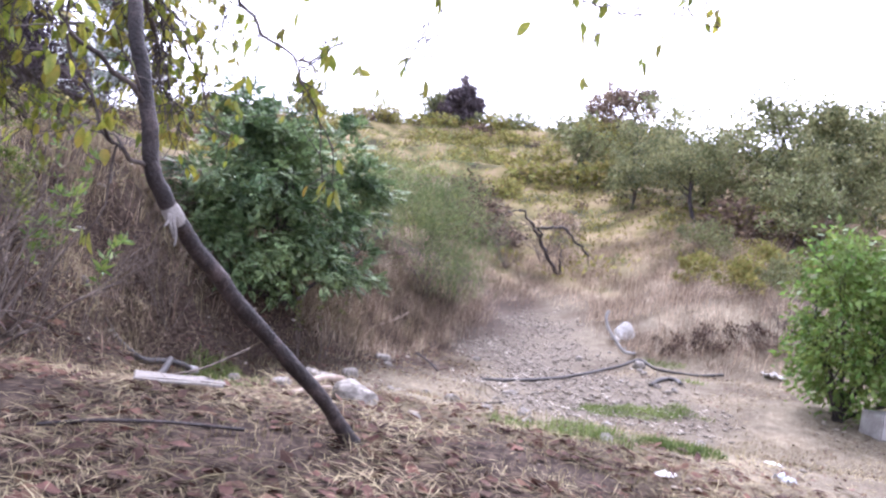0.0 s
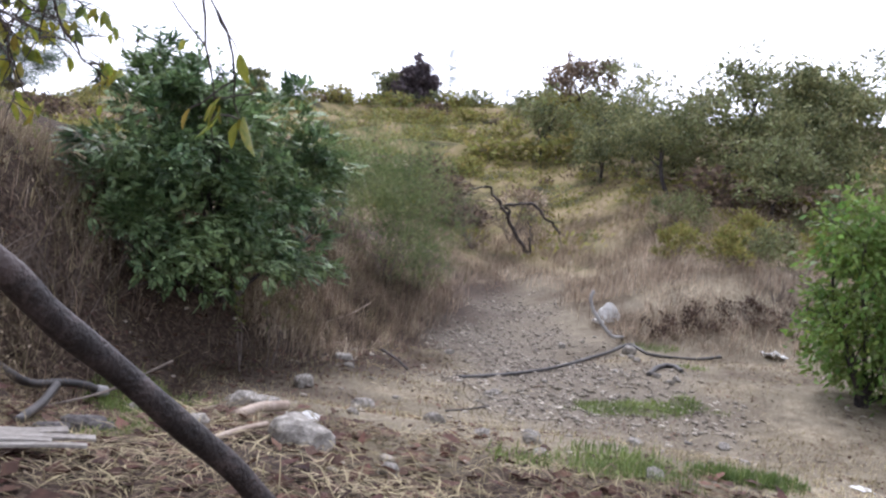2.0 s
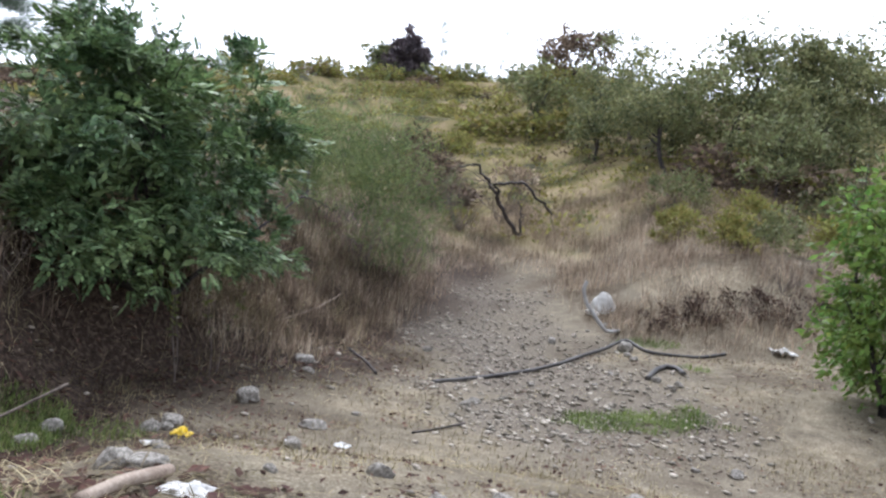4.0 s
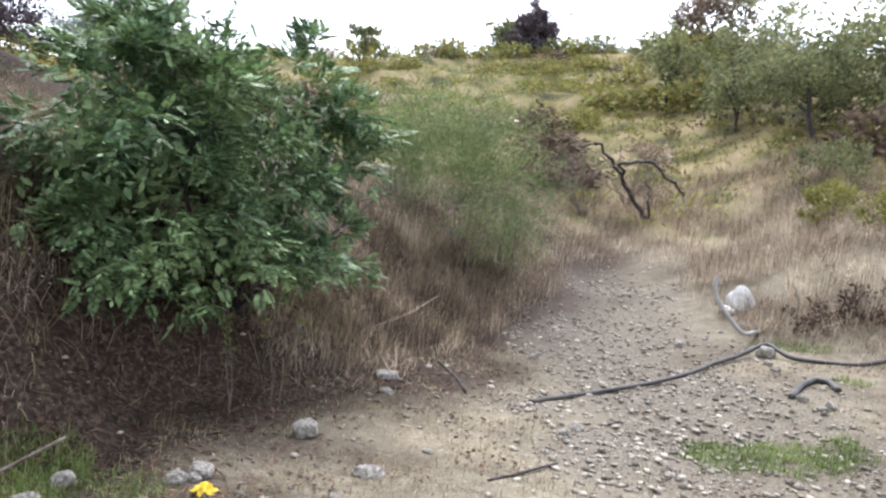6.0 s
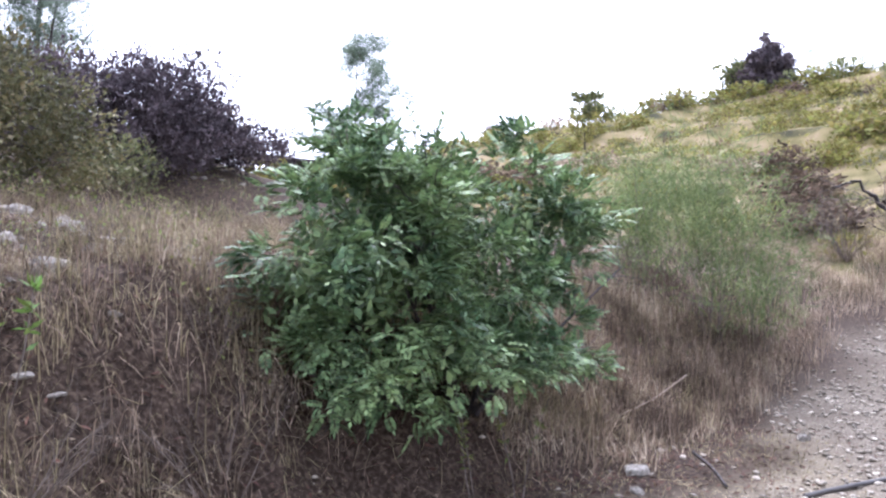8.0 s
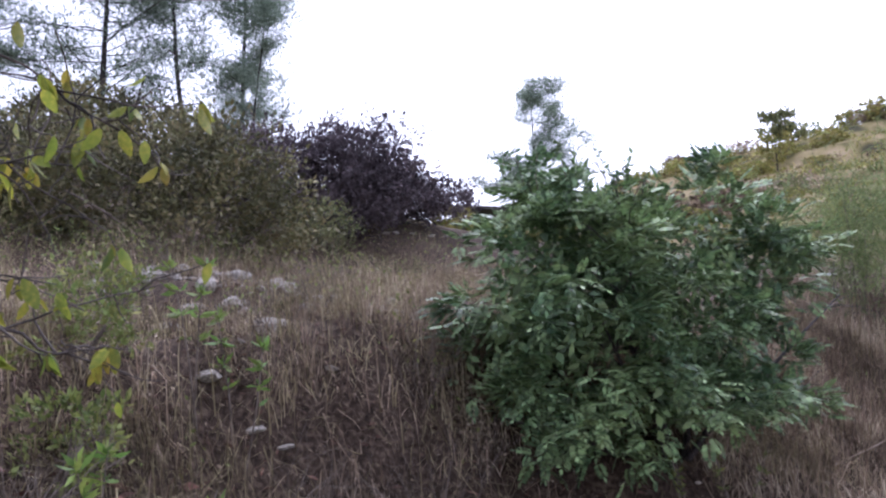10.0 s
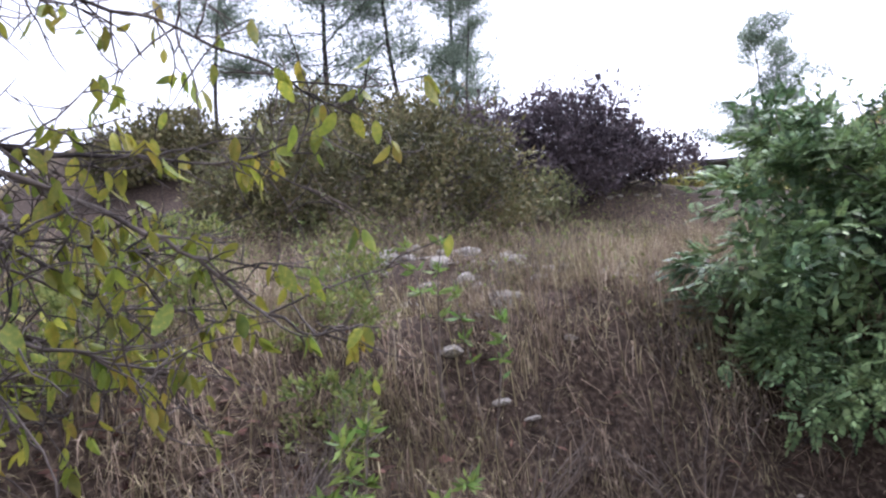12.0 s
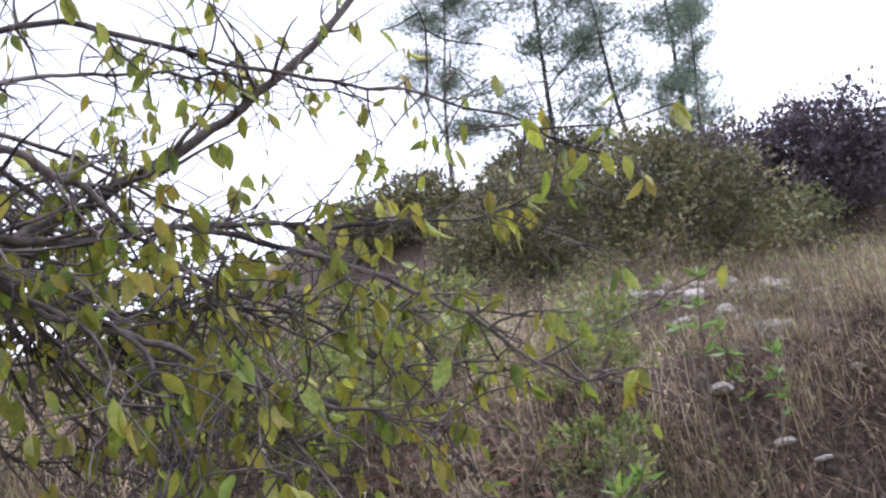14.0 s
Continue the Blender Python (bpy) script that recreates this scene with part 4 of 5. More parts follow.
# added shrubs, coloured dark in place of the shadowy undercut and its soil
for k, (x, y, s) in enumerate(((4.7, 15.7, 0.38), (5.5, 15.9, 0.42), (6.3, 16.0, 0.45), (7.2, 15.7, 0.5), (8.0, 15.9, 0.5))):
    leafy_shrub("withered_shrub", "low dark brown shrub standing in for the shaded undercut and dark soil of the cut bank", (x, y), [((0, 0, 0.35 * s), (1.2 * s, 0.8 * s, 0.6 * s))], 900, 0.06, SHADELEAF, TWIG, 6, 180 + k, 0.3, "withered shrubs of the cut bank")
for k, (x, y, s) in enumerate(((7.0, 16.6, 0.7), (7.9, 17.2, 0.6), (5.3, 16.2, 0.4))):
    bare_shrub("dry_shrub", "dark brown withered shrub on the dirt bank", (x, y), s, 1.0, 95 + k, TWIG, 14, (5, 4))

# ridge
round_tree("ridge_tree", "dense dark purple-brown tree on the ridge", (-0.32, 61.53), 3.9, 1.8, 4200, 0.34, PURPLE, BARK, 101, (0, 0), 0.1, "trees on the ridge")
round_tree("ridge_tree", "rounded green tree on the ridge", (-2.84, 61.39), 3.0, 1.6, 2400, 0.34, OLIVE, BARK, 102, (0, 0), 0.1, "trees on the ridge")
round_tree("ridge_tree", "small round tree on the skyline", (-12.32, 60.58), 2.6, 1.2, 1600, 0.3, OLIVE, BARK, 103, (0, 0), 0.3, "trees on the ridge")
round_tree("ridge_tree", "tiny bare tree on the skyline", (-8.41, 62.31), 1.4, 0.6, 200, 0.14, OLIVE, TWIG, 104, (0, 0), 0.3, "trees on the ridge")
pine("ridge_pine", "thin open young pine on the ridge", (1.53, 61.40), 4.8, 1.4, 105, 0.15, NEEDLE, (0, 0), "trees on the ridge", 1500)
pine("ridge_pine", "thin open young pine on the ridge", (5.76, 60.05), 3.8, 1.5, 106, 0.1, NEEDLE, (0, 0), "trees on the ridge", 1300)
ridge_spots = [(3.10, 59.92), (4.28, 59.78), (6.19, 51.54), (7.30, 49.51), (-10.74, 62.23), (-6.34, 59.53), (0.67, 59.79)]

# scrub over the hillside: five shrubs, copied
def hill_shrub(seed, leaf, label):
    rng = np.random.default_rng(seed)
    ob = thing("hill_shrub", label, "shrub", "scrub on the hillside")
    blobs = [(rng.normal(0, 0.25, 3) * [1, 1, 0.3] + [0, 0, 0.35], rng.uniform(0.35, 0.6, 3) * [1, 1, 0.85]) for _ in range(4)]
    st = []
    for k in range(4):
        st += grow(rng, limb(rng, (0, 0, 0), blobs[k][0], 0.8, 0.02, 0.005, 5, 0.1), 1, [3], 0.5)[0]
    put("stem", mesh_of("stem", *tubes(st, 3), TWIG, True), ob)
    p, d = blob_points(rng, 380, blobs)
    put("crown", mesh_of("crown", *leaf_cloud(rng, p, 0.175, 0.3, d * 0.6), leaf), ob)
    return ob


HILL = [hill_shrub(201, MAQUIS, "dusty yellow-green scrub bush on the hillside"), hill_shrub(202, MAQUIS, "dusty yellow-green scrub bush on the hillside"), hill_shrub(203, OLIVE, "olive green scrub bush on the hillside"),
        hill_shrub(204, RUSTY, "withered brown scrub bush on the hillside"), hill_shrub(205, STRAW, "tuft of tall straw-coloured grass and twigs on the hillside")]
rng = np.random.default_rng(210)
placed = 0
for k in range(5200):
    r, az = 21 + 41 * rng.uniform() ** 0.75, radians(rng.uniform(-33, 34))
    x, y = EYE[0] - r * math.sin(az), EYE[1] + r * math.cos(az)
    dens = vnoise(np.array([x]), np.array([y]), 5.0, 12)[0]
    if (abs(x - 2.6) < 2.2 and y < 27) or dens < rng.uniform(0.25, 0.8) or placed >= 285:
        continue
    tone = vnoise(np.array([x]), np.array([y]), 8.0, 13)[0] + rng.normal(0, 0.15)
    far_up = (r - 21) / 41
    pick = HILL[(0 if rng.uniform() < 0.5 else 1) if tone + 0.3 * far_up > 0.47 else (2 if tone > 0.38 else (3 if rng.uniform() < 0.5 else 4))]
    s = rng.uniform(0.8, 2.1)
    copy_thing(pick, pose(x, y, ground_z(x, y) - 0.06, 0, 0, rng.uniform(0, 360)) @ Matrix.Diagonal((s, s, s * rng.uniform(0.45, 0.85), 1)))
    placed += 1
for x, y in ridge_spots:
    copy_thing(HILL[2], pose(x, y, ground_z(x, y) - 0.1, 0, 0, 50 * x) @ Matrix.Scale(1.7, 4))
for ob, (x, y) in zip(HILL, ((-4.0, 33.0), (2.0, 36.0), (-7.0, 38.0), (1.0, 29.5), (4.2, 30.0))):
    ob.location = (x, y, ground_z(x, y) - 0.05)

# ---------------------------------------------------------------- the bank on the left and what grows above it
ABOVE = "bushes above the bank"
leafy_shrub("large_bush", "large brownish green bush above the bank", (-8.3, 11.1), [((0, 0, 0.95), (1.1, 1.1, 1.0)), ((-0.9, -0.9, 0.95), (1.0, 1.0, 0.95)), ((0.5, 0.8, 0.6), (0.7, 0.7, 0.65)), ((-0.3, 0.2, 1.45), (0.7, 0.7, 0.55))], 11500, 0.085, DARKLEAF, TWIG, 8, 301, 0.2, ABOVE, "bush")
leafy_shrub("large_bush", "olive brown bush above the bank", (-9.9, 9.7), [((0, 0, 0.75), (1.0, 0.9, 0.85)), ((-0.7, -0.5, 0.55), (0.7, 0.7, 0.6))], 6500, 0.085, DARKLEAF, TWIG, 6, 302, 0.2, ABOVE, "bush")
leafy_shrub("purple_bush", "dark purplish bush with twiggy open top above the bank", (-9.9, 15.1), [((0, 0, 0.8), (1.6, 1.5, 0.9)), ((-0.9, -0.6, 1.2), (1.0, 1.0, 0.85)), ((0.7, 0.6, 1.35), (0.95, 0.95, 0.8)), ((0.1, 0.1, 1.55), (0.8, 0.8, 0.6)), ((-1.6, -1.2, 1.0), (1.0, 1.0, 0.9))], 21000, 0.085, PURPLE, BARK, 18, 303, 0.5, ABOVE, "bush")
leafy_shrub("purple_bush", "low dark purplish bush on the slope above the bank", (-9.9, 17.1), [((0, 0, 0.6), (1.0, 1.0, 0.6)), ((-0.5, -0.5, 0.95), (0.7, 0.7, 0.5)), ((0.7, 0.7, 0.45), (0.8, 0.8, 0.45))], 8500, 0.08, PURPLE, BARK, 12, 304, 0.5, ABOVE, "bush")
leafy_shrub("large_bush", "blackish green bush on the upper slope", (-13.6, 12.3), [((0, 0, 0.6), (1.1, 1.1, 0.8)), ((0.9, 0.9, 0.5), (0.8, 0.8, 0.6))], 6500, 0.10, DARKLEAF, TWIG, 5, 305, 0.2, ABOVE, "bush")
leafy_shrub("large_bush", "blackish green bush on the upper slope", (-13.4, 9.6), [((0, 0, 0.5), (0.9, 0.9, 0.7)), ((-0.3, -0.9, 0.4), (0.7, 0.7, 0.5))], 6500, 0.10, DARKLEAF, TWIG, 5, 306, 0.2, ABOVE, "bush")
leafy_shrub("low_bush", "small rounded green bush among dry weeds", (-9.0, 14.0), [((0, 0, 0.4), (0.6, 0.55, 0.45))], 1800, 0.06, OLIVE, TWIG, 4, 307, 0.4, ABOVE, "bush")
leafy_shrub("low_bush", "withered brown bush on the slope", (-11.8, 19.5), [((0, 0, 0.7), (1.2, 1.1, 0.8))], 1800, 0.11, RUSTY, TWIG, 5, 308, 0.3, ABOVE, "bush")
YGREEN = material("yellow_green_leaf", (0.11, 0.14, 0.035), (0.27, 0.30, 0.10), 0.6, 3, 30, 0.1, 0.4, 0.4, 0.3, hue=0.03)
BRIGHT = "bright shrubs on the bank"
for k, (x, y, s) in enumerate(((-4.3, 7.0, 0.45), (-4.8, 6.2, 0.45), (-4.6, 5.3, 0.45), (-5.6, 5.7, 0.6), (-5.2, 7.6, 0.5), (-5.2, 4.4, 0.5), (-4.1, 5.3, 0.5), (-4.9, 5.9, 0.6), (-4.3, 4.7, 0.5), (-6.4, 6.6, 0.65), (-3.6, 6.5, 0.4))):
    leafy_shrub("green_shrub", "airy yellow-green leafy shrub on the bank", (x, y), [((0, 0, 0.6 * s), (0.65 * s, 0.65 * s, 0.65 * s)), ((0.3 * s, 0.35 * s, 0.7 * s), (0.5 * s, 0.5 * s, 0.5 * s))], 950, 0.05, YGREEN, TWIG, 7, 320 + k, 0.6, BRIGHT)
for k, (p, h) in enumerate((((-3.78, 7.45, 2.50), 0), ((-3.00, 5.83, 1.32), 0), ((-3.00, 6.28, 1.40), 0), ((-2.79, 6.61, 1.28), 0), ((-3.60, 7.69, 1.99), 0))):
    weed("tall_weed", "upright green weed with narrow leaves on the bank", (p[0], p[1]), max(0.4, p[2] - ground_z(p[0], p[1])), 340 + k)
weed("climber", "slender pale green climbing plant in front of the dark bush", (-1.6, 10.35), 1.25, 346, YGREEN, 0.075)
weed("climber", "slender pale green climbing plant in front of the dark bush", (-1.35, 10.7), 1.0, 347, YGREEN, 0.07)
bare_shrub("bare_shrub", "leafless grey-brown twiggy shrub beside the dark bush", (-2.75, 8.7), 1.05, 0.6, 351, TWIG, 9, (6, 4), "shrub", 0.4)
bare_shrub("bare_shrub", "leafless grey-brown twiggy shrub on the bank", (-3.3, 9.3), 0.9, 0.6, 352, TWIG, 7, (6, 4), "shrub", 0.4)
bare_shrub("bare_shrub", "dark tangle of dry twigs on the bank", (-3.3, 5.9), 0.8, 1.0, 353, TWIG, 16, (5, 3))
bare_shrub("bare_shrub", "dry brown tangle of twigs at the foot of the bank", (-2.9, 5.4), 1.3, 0.8, 354, TWIG, 14, (5, 3))
bare_shrub("bare_shrub", "dry brown tangle of twigs at the foot of the bank", (-3.0, 7.2), 0.9, 0.8, 355, TWIG, 9, (5, 4), "shrub", 0.5)

tangled = bare_shrub("dry_shrub", "small withered brown shrub of tangled twigs on the bank", (-3.9, 7.9), 0.55, 1.1, 356, TWIG, 9, (5, 4), "shrub", 0.5)
for k, (x, y, s) in enumerate(((-3.2, 6.6, 0.8), (-4.4, 8.8, 1.1), (-5.0, 9.6, 0.9), (-3.6, 10.0, 1.0), (-5.6, 8.0, 1.2), (-2.7, 6.3, 0.6), (-4.7, 6.9, 0.8), (-6.3, 9.2, 1.1), (-5.9, 10.8, 1.0), (-4.6, 11.0, 0.9), (-1.4, 13.6, 1.0), (-0.9, 14.6, 0.9), (-6.6, 12.2, 1.1), (-3.4, 8.3, 0.7))):
    copy_thing(tangled, pose(x, y, ground_z(x, y) - 0.03, 0, 0, 67 * k) @ Matrix.Scale(s, 4))

PINES = "pines on the upper slope"
pine("pine_tree", "tall open pine with thin grey-green needles", (-18.3, 15.8), 9.5, 3.1, 401, 0.05, NEEDLE, (0.03, 0.03), PINES, 6000)
pine("pine_tree", "slim pine with few limbs", (-17.1, 17.5), 8.0, 1.7, 402, 0.3, NEEDLE, (0, 0), PINES, 3400)
pine("pine_tree", "tall pine on the upper slope", (-19.6, 13.1), 7.0, 2.9, 403, 0.25, NEEDLE, (0.05, 0), PINES, 5000)
pine("pine_tree", "slim pine with dense lower boughs", (-16.3, 18.6), 8.2, 1.9, 404, 0.02, NEEDLE, (0, 0), PINES, 5600)
pine("pine_tree", "young dense pine beside the purplish bush", (-14.2, 17.2), 4.2, 1.2, 405, 0.1, NEEDLE, (0, 0), PINES, 3200)
pine("pine_tree", "lone pine with open crown and bent trunk", (-16.0, 33.9), 6.9, 3.8, 406, 0.25, NEEDLE, (-0.03, 0), PINES, 9000)


# ---------------------------------------------------------------- the shed roof and the wall far up on the left
def shed():
    c = Vector((-13.21, 25.11, 4.2))
    z = ground_z(c.x, c.y)
    ob = thing("shed", "low shed with dark sloping roof behind the bank", "shed", at=(c.x, c.y, z - 0.1))
    bm = bmesh.new()
    bmesh.ops.create_cube(bm, size=1)
    for v in bm.verts:
        v.co = Vector((v.co.x * 3.2, v.co.y * 2.4, v.co.z * 0.09 + (c.z - z) + 0.15 - v.co.x * 0.30))
    me = bpy.data.meshes.new("roof")
    bm.to_mesh(me)
    bm.free()
    me.materials.append(RUBBER)
    put("roof", me, ob)
    for k, (x, y) in enumerate(((-1.3, -1.0), (1.3, -1.0), (-1.3, 1.0), (1.3, 1.0))):
        put("post", mesh_of("post", *tubes([(np.array([(x, y, -0.2), (x, y, (c.z - z) + 0.14 - x * 0.30)]), [0.05, 0.05])], 8), PALE_TWIG, True), ob)
    bm = bmesh.new()
    bmesh.ops.create_cube(bm, size=1)
    for q in bm.verts:
        q.co = Vector((q.co.x * 2.4, q.co.y * 0.08 + 0.95, q.co.z * 1.3 + 0.6))
    me = bpy.data.meshes.new("rear_wall")
    bm.to_mesh(me)
    bm.free()
    me.materials.append(TWIG)
    put("rear_wall", me, ob)
    ob.rotation_euler[2] = radians(35)


shed()


def ruin():
    c = Vector((-16.07, 13.43, 6.00))
    z = ground_z(c.x, c.y)
    rng = np.random.default_rng(501)
    ob = thing("stone_wall", "weathered grey wall half hidden by bushes on the slope", "wall", at=(c.x, c.y, z - 0.2))
    h = c.z - z + 0.25
    bm = bmesh.new()
    bmesh.ops.create_grid(bm, x_segments=24, y_segments=12, size=0.5)
    bmesh.ops.solidify(bm, geom=bm.faces[:], thickness=0.08)
    for v in bm.verts:
        top = h * (0.86 + 0.14 * math.sin(v.co.x * 5 + 1))
        d = noise.noise(Vector((v.co.x * 9, v.co.y * 9, 2))) * 0.07
        v.co = Vector((v.co.x * 2.6, v.co.z * 3 + d, (v.co.y + 0.5) * top))
    me = bpy.data.meshes.new("masonry")
    bm.to_mesh(me)
    bm.free()
    me.materials.append(STONE)
    put("masonry", me, ob)
    ob.rotation_euler[2] = radians(55)


ruin()

# ---------------------------------------------------------------- loose things on the ground
PIPE_GREY = material("weathered_grey_pipe", (0.22, 0.21, 0.2), (0.42, 0.41, 0.4), 0.6, 4, 40, 0.2)
WHITE_PLASTIC = material("dirty_white_plastic", (0.5, 0.49, 0.465), (0.8, 0.79, 0.765), 0.5, 6, 50, 0.1)
YELLOW = material("yellow_plastic", (0.55, 0.36, 0.01), (0.8, 0.58, 0.02), 0.45, 8, 60, 0.1)
CONCRETE = material("pale_concrete", (0.26, 0.25, 0.235), (0.46, 0.45, 0.43), 0.9, 5, 60, 0.5)
BLUEBAG = material("pale_blue_plastic_film", (0.42, 0.47, 0.55), (0.70, 0.74, 0.80), 0.35, 5, 40, 0.1, translucent=0.2)
BOARD = material("grey_bleached_wood", (0.17, 0.15, 0.13), (0.38, 0.355, 0.32), 0.85, 3, 50, 0.4)
DARKSTONE = material("dark_slag", (0.05, 0.045, 0.045), (0.16, 0.145, 0.14), 0.9, 6, 50, 0.6)
DEADLEAF = material("dead_brown_leaf", (0.05, 0.023, 0.019), (0.18, 0.098, 0.07), 0.8, 3, 30, 0.1, 0.5, 0.2, 0.2, third=(0.09, 0.05, 0.038), hue=0.012)

stone((-0.43, 5.44), 0.36, 0, 0.3, "big pale flat-topped boulder near the leaning tree", 0.3)
stone((-0.62, 12.19), 0.30, 3, 0.9, "pale flat stone at the foot of the bank", 0.2)
stone((-0.50, 11.53), 0.16, 1, 2.2)
stone((-0.87, 10.06), 0.26, 2, 1.4, "rounded pale stone at the foot of the bank", 0.2)
stone((-0.23, 9.34), 0.24, 1, 0.2)
stone((-1.22, 8.91), 0.20, 2, 2.8)
stone((-1.34, 8.79), 0.16, 4, 0.7)
stone((-0.88, 6.46), 0.22, 0, 1.9)
stone((-0.74, 6.46), 0.20, 3, 0.4)
stone((-1.94, 8.53), 0.22, 0, 2.5)
stone((-2.00, 8.26), 0.18, 1, 0.5)
stone((-0.92, 5.52), 0.17, 2, 1.1)
stone((1.34, 5.68), 0.13, 4, 0.8, "white broken stone on green grass", 0.2)
for k, p in enumerate(((-0.84, 7.06), (-0.33, 8.77), (-0.25, 8.03), (0.05, 8.88), (0.30, 7.02), (0.56, 6.45), (0.90, 6.50), (0.87, 6.57), (0.09, 10.08), (1.30, 11.44), (2.13, 12.76), (0.98, 10.51), (2.83, 15.21), (2.59, 18.83), (0.89, 14.18), (0.83, 6.01), (0.57, 6.61), (0.85, 6.46), (2.98, 9.49), (3.32, 9.46), (-0.00, 5.12), (-0.23, 6.71), (3.70, 14.14), (3.64, 14.51), (3.69, 13.76), (3.12, 12.80), (2.82, 12.39), (3.55, 12.38), (3.64, 12.13), (3.76, 12.20), (3.79, 15.88), (3.45, 15.56), (1.66, 7.04), (2.40, 6.97), (-1.36, 8.81), (-1.23, 8.83), (-0.33, 8.79), (1.18, 11.16), (2.74, 11.42), (2.82, 15.14))):
    stone(p, (0.12, 0.09, 0.14, 0.10, 0.16)[k % 5], k % 5, k * 0.7, sink=0.3)
stone((3.79, 14.62), 0.30, 0, 0.6, "pale stone lying over the black pipe", 0.2)
for p, s in (((-1.58, 5.95), 0.22), ((-1.66, 5.75), 0.17), ((-1.46, 5.88), 0.15)):
    dark = new("stone", STONES[2].copy())
    dark.data.materials[0] = DARKSTONE
    dark.location = (*p, ground_z(*p) + s * 0.2)
    dark.scale = (s * 1.3, s, s)
    tagged(dark, "dark sooty stone beside pale stones", "stone", "loose stones")
for p, s, k in (((-9.87, 13.15), 0.34, 3), ((-9.79, 12.63), 0.2, 2), ((-9.92, 13.43), 0.18, 0), ((-4.18, 8.21), 0.15, 4), ((-10.05, 14.09), 0.2, 0), ((-9.97, 14.66), 0.16, 1), ((-9.49, 16.33), 0.2, 2), ((-9.82, 15.56), 0.15, 3), ((-10.06, 13.05), 0.25, 1), ((-3.98, 7.76), 0.28, 0), ((-3.79, 8.77), 0.16, 4), ((-10.44, 14.28), 0.22, 2), ((-10.42, 14.63), 0.26, 4), ((-3.73, 7.93), 0.2, 1), ((-3.64, 8.11), 0.18, 3), ((-2.75, 7.19), 0.14, 2), ((-9.27, 16.91), 0.22, 1), ((-8.96, 17.10), 0.2, 0), ((-8.86, 17.42), 0.18, 3), ((-2.76, 7.14), 0.14, 4), ((-9.93, 14.07), 0.3, 1), ((-9.49, 16.62), 0.24, 0)):
    stone(p, s * 0.8, k, s * 20, "pale flat stone among dry weeds on the bank", 0.3, "stones on the bank", 0.6)

rub = np.random.default_rng(511)
for k in range(95):
    az, r = radians(rub.uniform(35, 60)), rub.uniform(6.7, 9.6)
    x, y = 0.55 - r * math.sin(az), 4.24 + r * math.cos(az)
    if 2.2 < float(bank_foot(y)) - x < 5.2:
        stone((x, y), rub.uniform(0.09, 0.36) * rub.uniform(0.6, 1.0), k % 5, k * 1.3, "pale flat broken stone in the rubble above the bank", 0.3, "rubble above the bank", rub.uniform(0.5, 1.1))

cable("black_pipe", [(*(0.87, 12.06), 0.0), (*(1.16, 12.56), 0.0), (*(1.72, 13.11), 0.01), (*(2.27, 13.47), 0.02), (*(2.67, 13.65), 0.03), (*(3.05, 14.22), 0.02), (*(3.47, 14.50), 0.04), (*(3.83, 14.76), 0.12), (*(4.01, 14.38), 0.03), (*(4.41, 14.34), 0.0), (*(4.83, 14.35), 0.0), (*(5.35, 14.71), 0.0)], 0.026, RUBBER, "long black plastic water pipe lying across the gravel", "pipe")
cable("black_pipe", [(*(3.46, 12.43), 0.0), (*(3.69, 12.87), 0.01), (*(3.91, 13.14), 0.015), (*(4.03, 13.04), 0.01), (*(4.02, 12.76), 0.0)], 0.035, RUBBER, "short bent piece of black plastic pipe", "pipe")
cable("grey_pipe", [(*(3.95, 15.56), 0.0), (*(3.54, 14.84, 0.34)[:2], 0.18), (*(3.33, 14.89, 0.50)[:2], 0.45), (*(3.19, 14.93, 0.68)[:2], 0.66), (*(3.12, 14.94, 0.87)[:2], 0.86), (*(3.16, 14.93, 0.98)[:2], 0.98)], 0.03, PIPE_GREY, "bent grey pipe sticking out of the bank", "pipe")


def slab(p, size, lift, kind, turn, label):
    """A broken piece of white plaster: a flat-faced lump with sharp edges."""
    me = STONES[kind].copy()
    me.materials[0] = PLASTER
    ob = new("plaster_slab", me)
    ob.location = (p[0], p[1], ground_z(*p) + lift)
    ob.scale = size
    ob.rotation_euler = turn
    tagged(ob, label, "rubble", "broken plaster")


PLASTER = material("dirty_white_plaster", (0.48, 0.465, 0.43), (0.76, 0.745, 0.71), 0.85, 6, 50, 0.4)
slab((3.91, 16.6), (0.52, 0.48, 0.34), 0.13, 3, (1.15, 0.35, 0.3), "broken white plaster slab leaning in dry grass")
slab((3.72, 16.5), (0.30, 0.26, 0.26), 0.03, 3, (0.1, -0.1, 1.3), "small piece of white plaster lying beside a larger slab")


